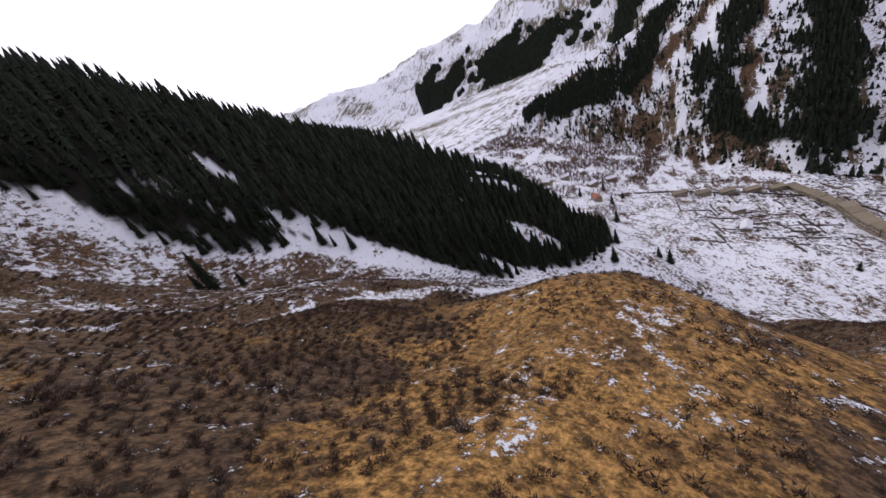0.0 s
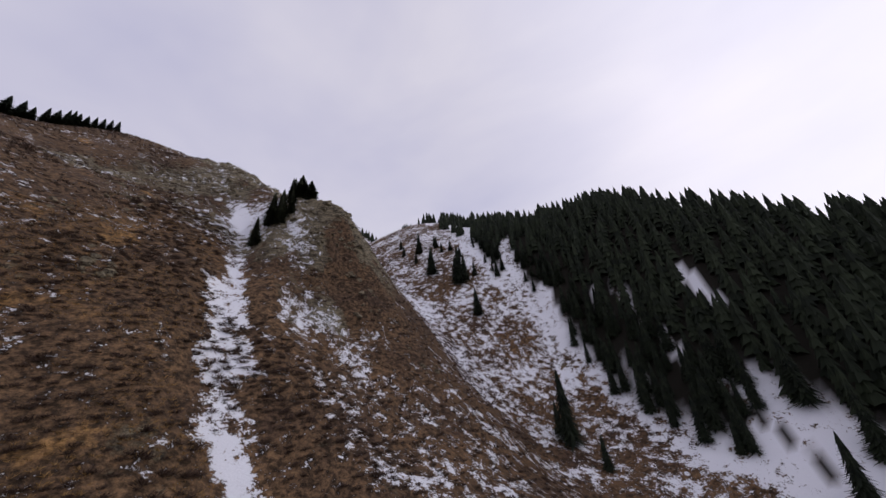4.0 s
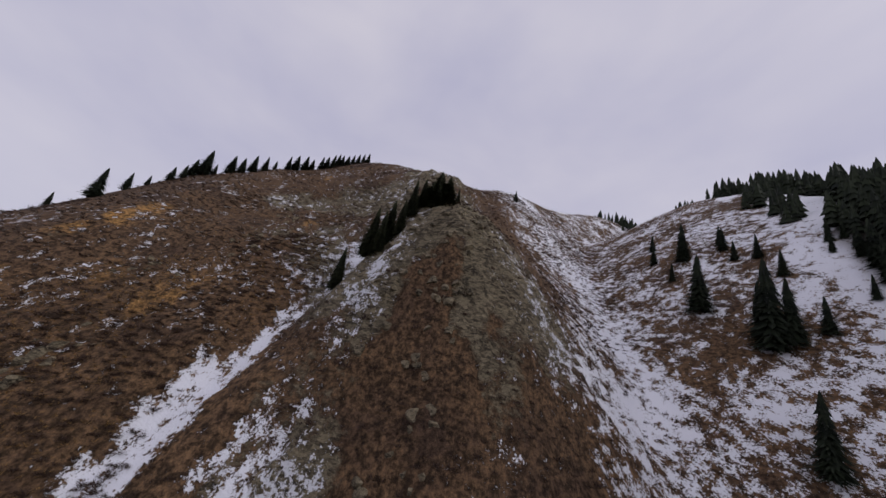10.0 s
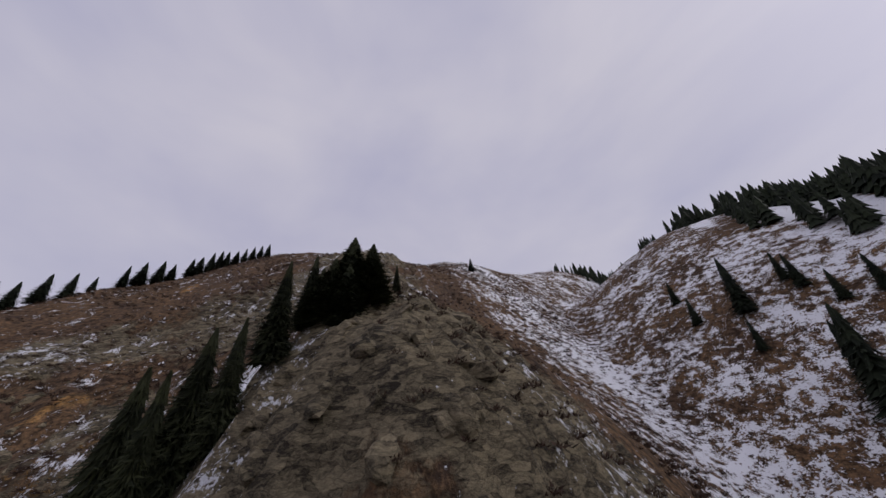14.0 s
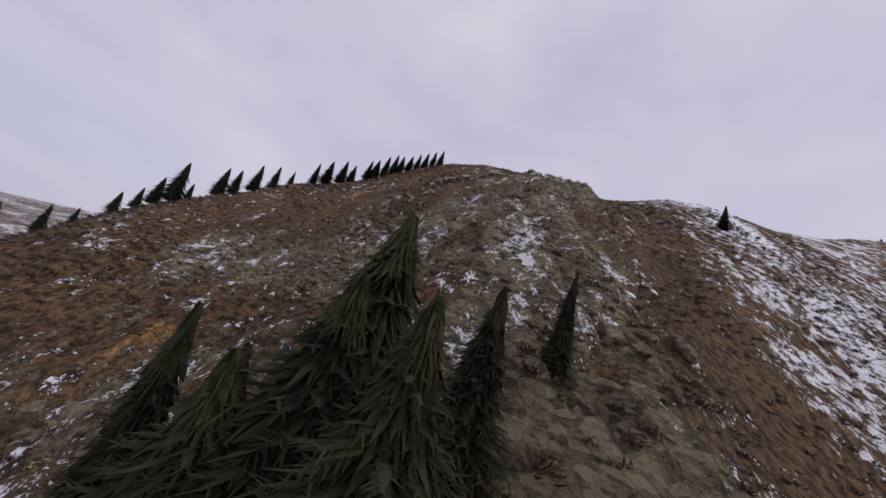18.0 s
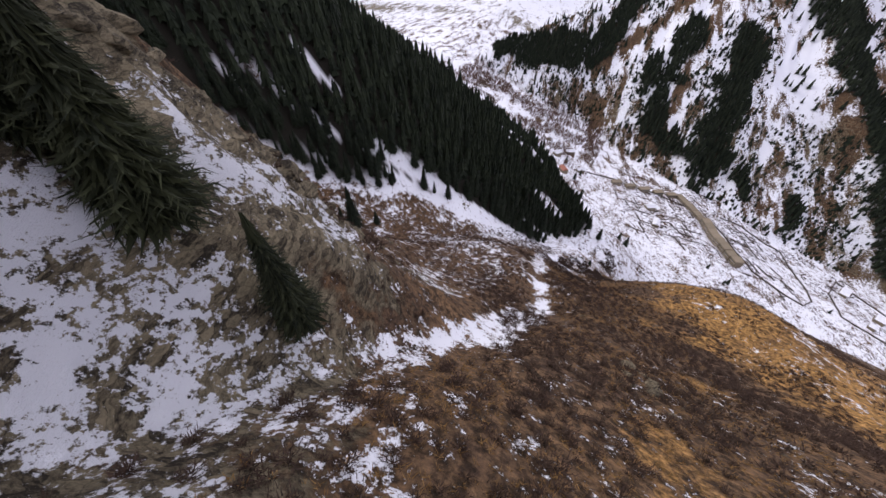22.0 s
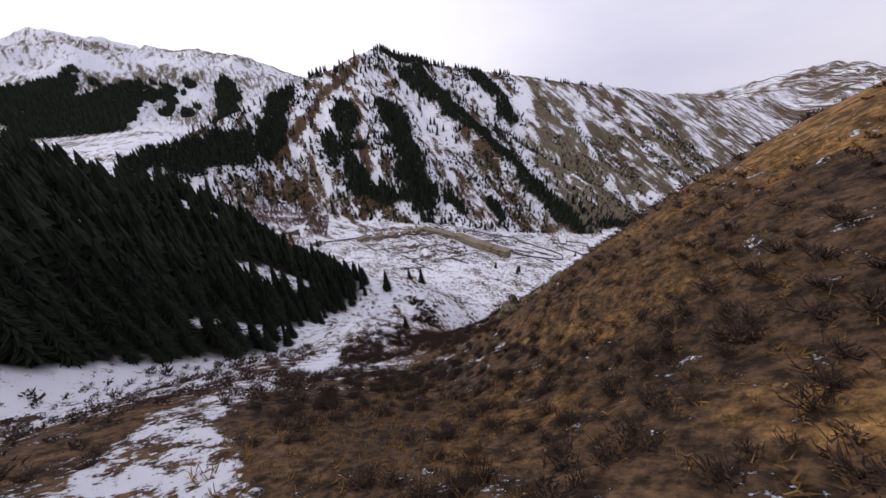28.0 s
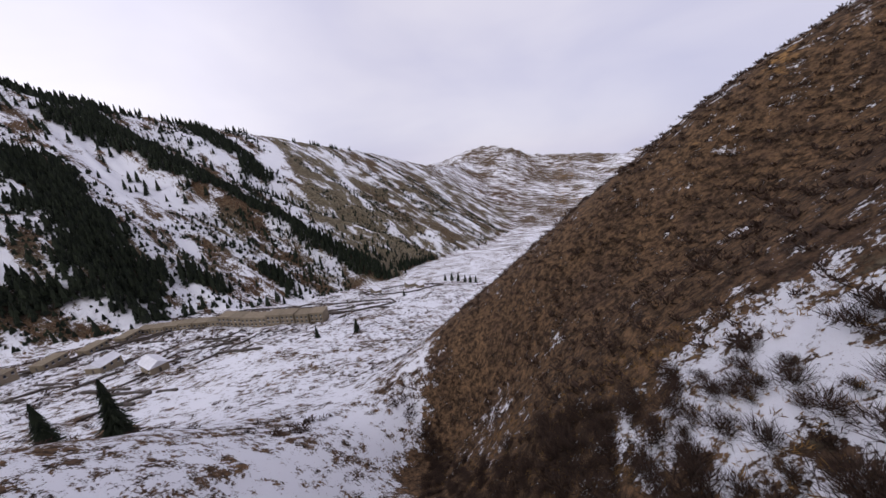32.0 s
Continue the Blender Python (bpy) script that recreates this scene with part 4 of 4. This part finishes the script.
def make_scrub():
    r, rr = np.random.default_rng(31), random.Random(31)
    fine, coarse = [bush_shape(rr, 150, 0.018) for _ in range(6)], [bush_shape(rr, 44, 0.042) for _ in range(6)]
    bare = [bare_tree_shape(rr, 34, 0.014) for _ in range(5)]
    hair = [bush_shape(rr, 620, 0.0058) for _ in range(4)]
    for name, step_m, shapes in (("scrub", 1.5, fine), ("hillside_scrub", 2.15, coarse), ("slope_scrub", 1.55, hair)):
        gx, gy = np.meshgrid(np.arange(-215, 170, step_m), np.arange(-150, 165, step_m))
        x = gx.ravel() + r.uniform(-0.9, 0.9, gx.size)
        y = gy.ravel() + r.uniform(-0.9, 0.9, gx.size)
        inner = ((x > -112) & (x < 128) & (path_side(x, y) < 23)) | (np.hypot(x + 42, y + 34) < 30) | (np.hypot(x + 104, y - 44) < 13)
        patch = scrub_patch(x, y)
        g = np.abs(y - gully_line(x))
        close = (x > 5) & (x < 120) & (path_side(x, y) < 13 + 14 * step(38, 62, x))
        keep = (patch > np.where(close, -0.5 + 0.3 * step(35, 60, x) + 0.35 * creek_side(x, y), np.where(g < 4, 0.2, np.where((x > -40) & (y > gully_line(x) - 8), -0.42, -0.2)))) & (y < creek_line(x) + 6) & ((x < toe_line(y)) | (patch > 0.35)) & (hillside(x, y) > valley(x, y) + 1) & (forest_hill(x, y) < hillside(x, y) + 6)
        keep &= ~((x > -100) & (x < -58) & (y > gully_line(x) + 2) & (y < rib_line(x)) & (patch < 0.05))
        keep &= {"scrub": inner & ~close, "hillside_scrub": ~inner & ~close, "slope_scrub": close}[name]
        x, y = x[keep], y[keep]
        s = r.uniform(0.8, 1.7, len(x)) * (1 + 0.45 * step(35, 70, x)) * (1 + 0.9 * np.clip(fbm(x, y, 13, 3, 141), 0, 1)) * np.where(np.hypot(x + 104, y - 44) < 13, 0.6, 1)
        p = np.stack([x, y, ground_height(x, y)], -1)
        v, f = scattered(shapes, p, r.uniform(0, 6.28, len(x)), np.stack([s * 1.25, s * r.uniform(0.65, 1.0, len(x))], -1), r.integers(0, len(shapes), len(x)))
        tagged(new(name, mesh_of(name, v, f, TWIGS)), "leafless brown scrub bushes scattered over the grass slope", "scrub", kind="stuff")
    # low bushes on the snowy valley floor, thicker round the village
    x, y = r.uniform(105, 400, 9000), r.uniform(-400, 60, 9000)
    clump = fbm(x, y, 22, 3, 151) + 0.35 * step(200, 260, x) * step(-300, -220, y) * step(-40, -120, y)
    keep = (valley(x, y) > hillside(x, y) - 3) & (y < creek_line(x) - 2) & (clump > 0.08) & (mountain(x, y) < valley(x, y))
    x, y = x[keep], y[keep]
    s = r.uniform(0.8, 2.8, len(x)) * (1 + 0.5 * step(200, 260, x))
    v, f = scattered(coarse, np.stack([x, y, ground_height(x, y)], -1), r.uniform(0, 6.28, len(x)), np.stack([s, 0.8 * s], -1), r.integers(0, 6, len(x)))
    tagged(new("valley_scrub", mesh_of("valley_scrub", v, f, TWIGS)), "bare brown bushes dotted over the snowy valley floor", "scrub", kind="stuff")
    # a thicket of bare trees past the end of the forest and along the foot of the mountain
    x, y = r.uniform(215, 640, 12000), r.uniform(-120, 190, 12000)
    keep = (valley(x, y) > forest_hill(x, y) - 2) & (fbm(x, y, 40, 3, 153) > -0.12) & (y > -25 - 0.22 * (x - 215)) & (mountain(x, y) < valley(x, y) + 12)
    x, y = x[keep][:4200], y[keep][:4200]
    s = r.uniform(5, 9, len(x))
    v, f = scattered(bare, np.stack([x, y, ground_height(x, y)], -1), r.uniform(0, 6.28, len(x)), np.stack([0.8 * s, s], -1), r.integers(0, 5, len(x)))
    tagged(new("bare_thicket", mesh_of("bare_thicket", v, f, THICKET)), "reddish brown thicket of leafless trees above the village", "thicket", kind="stuff")


def make_grass():
    r, rr = np.random.default_rng(41), random.Random(41)
    tufts = [tuft_shape(rr, 10) for _ in range(5)]
    gx, gy = np.meshgrid(np.arange(-108, 118, 0.75), np.arange(-105, 26, 0.75))
    x = gx.ravel() + r.uniform(-0.4, 0.4, gx.size)
    y = gy.ravel() + r.uniform(-0.4, 0.4, gx.size)
    keep = (y < gully_line(x) - 3) & (path_side(x, y) < 34) & (x < 104) & (fbm(x, y, 9, 3, 161) > -0.16) & (r.uniform(0, 1, len(x)) < 0.85)
    x, y = x[keep], y[keep]
    s = r.uniform(0.35, 0.8, len(x))
    v, f = scattered(tufts, np.stack([x, y, ground_height(x, y)], -1), r.uniform(0, 6.28, len(x)), np.stack([s, s], -1), r.integers(0, 5, len(x)))
    tagged(new("dry_grass", mesh_of("dry_grass", v, f, STRAW)), "dry golden brown grass tufts on the slope", "grass", kind="stuff")


THICKET = foliage_material("thicket_twigs", (0.085, 0.055, 0.045), (0.19, 0.12, 0.095))
make_scrub()
make_grass()

# ---- the village on the valley floor ----
PLASTER = plain_material("ochre_plaster", (0.15, 0.12, 0.08), (0.25, 0.20, 0.135), 3.0, bump=0.2, random_tint=0.2)
ROOFING = plain_material("snow_covered_roof", (0.62, 0.62, 0.66), (0.82, 0.82, 0.86), 3.0, bump=0.3)
RED_ROOF = plain_material("rusty_red_roof", (0.26, 0.09, 0.06), (0.36, 0.15, 0.10), 2.0, bump=0.2)
DARK_STONE = plain_material("dark_dry_stone", (0.035, 0.028, 0.024), (0.10, 0.08, 0.065), 1.2, bump=0.8)
GLASS, _t, _b, _l = material("dark_window_glass")
_b.inputs["Base Color"].default_value, _b.inputs["Roughness"].default_value = (0.03, 0.035, 0.045, 1), 0.12


def block(x0, x1, y0, y1, z0, z1):
    v = np.array([(x, y, z) for z in (z0, z1) for x, y in ((x0, y0), (x1, y0), (x1, y1), (x0, y1))], float)
    f = np.array([(3, 2, 1, 0), (4, 5, 6, 7), (0, 1, 5, 4), (1, 2, 6, 5), (2, 3, 7, 6), (3, 0, 4, 7)])
    return v, f


def pitched(x0, x1, y0, y1, z0, z1):
    ym = (y0 + y1) / 2
    v = np.array([(x0, y0, z0), (x1, y0, z0), (x1, y1, z0), (x0, y1, z0), (x0, ym, z1), (x1, ym, z1)], float)
    f = np.array([(0, 1, 5), (0, 5, 4), (2, 3, 4), (2, 4, 5), (3, 0, 4), (1, 2, 5), (0, 3, 2), (0, 2, 1)])
    return v, f


VILLAGE_X, VILLAGE_Y = -49, 22


def house(x, y, w, d, h, turn, roof_rise=2.2, roof_mat=None, label="", group="houses in the village", windows=3, storeys=1):
    """A plain house: walls, roof with eaves, a door and framed windows on both long sides."""
    x, y = x + VILLAGE_X, y + VILLAGE_Y
    ob = new("house")
    low = max(ground_z(x + a, y + b) for a in (-w / 2, w / 2) for b in (-d / 2, d / 2))
    ob.matrix_basis = Matrix.Translation((x, y, low)) @ Matrix.Rotation(turn, 4, "Z")
    piece("wall", mesh_of("wall", *block(-w / 2, w / 2, -d / 2, d / 2, -4.5, h), PLASTER), ob)
    if roof_rise > 0.6:
        piece("roof", mesh_of("roof", *pitched(-w / 2 - 0.4, w / 2 + 0.4, -d / 2 - 0.5, d / 2 + 0.5, h + 0.01, h + roof_rise), roof_mat or ROOFING), ob)
    else:
        piece("roof", mesh_of("roof", *block(-w / 2 - 0.2, w / 2 + 0.2, -d / 2 - 0.2, d / 2 + 0.2, h + 0.01, h + 0.35), roof_mat or ROOFING), ob)
    for side in (-1, 1):
        for s in range(storeys):
            for n in range(windows):
                wx, wz = (n + 0.5) / windows * w - w / 2, 1.0 + 2.9 * s
                y0 = side * (d / 2 + 0.03)
                win = piece("window", mesh_of("window", *block(wx - 0.55, wx + 0.55, y0 - 0.05, y0 + 0.05, wz, wz + 1.4), GLASS), ob)
                piece("sill", mesh_of("sill", *block(wx - 0.65, wx + 0.65, y0 - 0.09, y0 + 0.09, wz - 0.14, wz - 0.01), ROOFING), win)
    piece("door", mesh_of("door", *block(w / 2 + 0.0, w / 2 + 0.06, -0.45, 0.45, 0.0, 2.05), DARK_STONE), ob)
    return tagged(ob, label or "small plastered house with a snowy roof in the village", "house", group)


def make_village():
    # the long stepped terrace
    n = 8
    for k in range(n):
        t = k / (n - 1)
        x, y = 281 + 64 * t, -235 + 15 * t + 3 * math.sin(t * 3)
        turn = 0.26 - 0.06 * t
        house(x, y, 9.2, 9.0, 6.4, turn, 0.4, PLASTER, "ochre two storey terrace house with a flat ochre roof", "terrace houses", 3, 2)
    for k in range(6):
        t = k / 5
        house(354 + 46 * t, -217 + 16 * t, 9.0, 7.5, 3.6, 0.33, 0.4, PLASTER, "low ochre terrace house with a flat roof", "terrace houses", 3, 1)
    for k in range(5):
        t = k / 4
        house(400 - 26 * t, -190 + 80 * t, 12, 7, 3.0, 1.9, 0.4, PLASTER, "long low brown farm shed with a flat roof", "farm sheds", 4, 1)
    house(338, -37, 11, 7, 3.2, 0.5, 2.6, RED_ROOF, "low house with a rusty red roof at the wood edge")
    r = random.Random(61)
    for x, y in ((384, -27), (398, 5), (372, 20), (362, -60), (410, -45), (430, -10), (352, 30), (300, -150), (338, -150)):
        house(x, y, r.uniform(8, 12), r.uniform(6, 8), 3.0, r.uniform(0, 3), 2.4)
    house(327, -388, 18, 8, 3.0, -0.7, 0.5, None, "long low shed with a flat snowy roof in the walled yard", "yard sheds", 5)
    house(286, -398, 12, 9, 3.0, -0.7, 0.5, None, "low square shed with a flat snowy roof in the walled yard", "yard sheds", 3)
    house(262, -372, 8, 6, 2.8, -0.7, 0.5, None, "small shed with a flat snowy roof in the walled yard", "yard sheds", 2)


def wall_run(points, name, label, height=1.3, thick=1.1, piece_len=6.0):
    """A low dark wall along the given corners, in lengths that follow the ground."""
    points = [(x + VILLAGE_X, y + VILLAGE_Y) for x, y in points]
    ob = new(name)
    x0, y0 = points[0]
    z0 = ground_z(x0, y0)
    ob.matrix_basis = Matrix.Translation((x0, y0, z0))
    for (ax, ay), (bx, by) in zip(points, points[1:]):
        steps = max(1, int(math.hypot(bx - ax, by - ay) / piece_len))
        for s in range(steps):
            px, py = ax + (bx - ax) * s / steps, ay + (by - ay) * s / steps
            qx, qy = ax + (bx - ax) * (s + 1) / steps, ay + (by - ay) * (s + 1) / steps
            pz, qz = ground_z(px, py), ground_z(qx, qy)
            L = math.hypot(qx - px, qy - py)
            m = Matrix.Translation((px - x0, py - y0, pz - z0)) @ Matrix.Rotation(math.atan2(qy - py, qx - px), 4, "Z")
            v, f = block(-0.15, L + 0.15, -thick / 2, thick / 2, -0.6, height)
            v[:, 2] += v[:, 0] / L * (qz - pz)
            v[4:, 1] *= 0.8
            piece("wall_section", mesh_of("wall_section", v, f, DARK_STONE), ob, m=m)
    return tagged(ob, label, "wall", "field walls")


def make_walls():
    wall_run(((352, -240), (318, -246), (284, -258), (262, -282), (256, -300), (272, -318), (296, -328), (345, -335), (384, -342)), "field_wall", "dark low stone wall round a snowy field")
    wall_run(((384, -342), (400, -290), (388, -255)), "field_wall", "dark low stone wall across the end of the field")
    wall_run(((352, -240), (378, -215), (392, -160), (388, -110), (372, -70)), "field_wall", "dark low stone wall beside the village lane")
    wall_run(((262, -342), (312, -362), (358, -400), (300, -434), (238, -380), (262, -342)), "yard_wall", "dark low stone wall round a yard with sheds")
    r = random.Random(71)
    parts = []
    for _ in range(95):
        x, y = r.uniform(200, 345), r.uniform(-285, -85)
        if float(valley(np.array([x]), np.array([y]))[0]) < float(hillside(np.array([x]), np.array([y]))[0]) + 1 or (y < -195 and y > -225):
            continue
        L, a, h = r.uniform(6, 22), r.choice((0.3, 1.87)) + r.uniform(-0.25, 0.25), r.uniform(0.5, 1.1)
        qx, qy = x + L * math.cos(a), y + L * math.sin(a)
        z0, z1 = ground_z(x, y), ground_z(qx, qy)
        v, f = block(0, L, -0.5, 0.5, -0.5, h)
        s, c = math.sin(a), math.cos(a)
        parts.append((np.stack([x + c * v[:, 0] - s * v[:, 1], y + s * v[:, 0] + c * v[:, 1], z0 + v[:, 2] + v[:, 0] / L * (z1 - z0)], -1), f))
    v, f = gathered(parts)
    tagged(new("garden_walls", mesh_of("garden_walls", v, f, DARK_STONE)), "low dark garden walls dividing snowy plots", "wall", kind="stuff")


make_village()
make_walls()
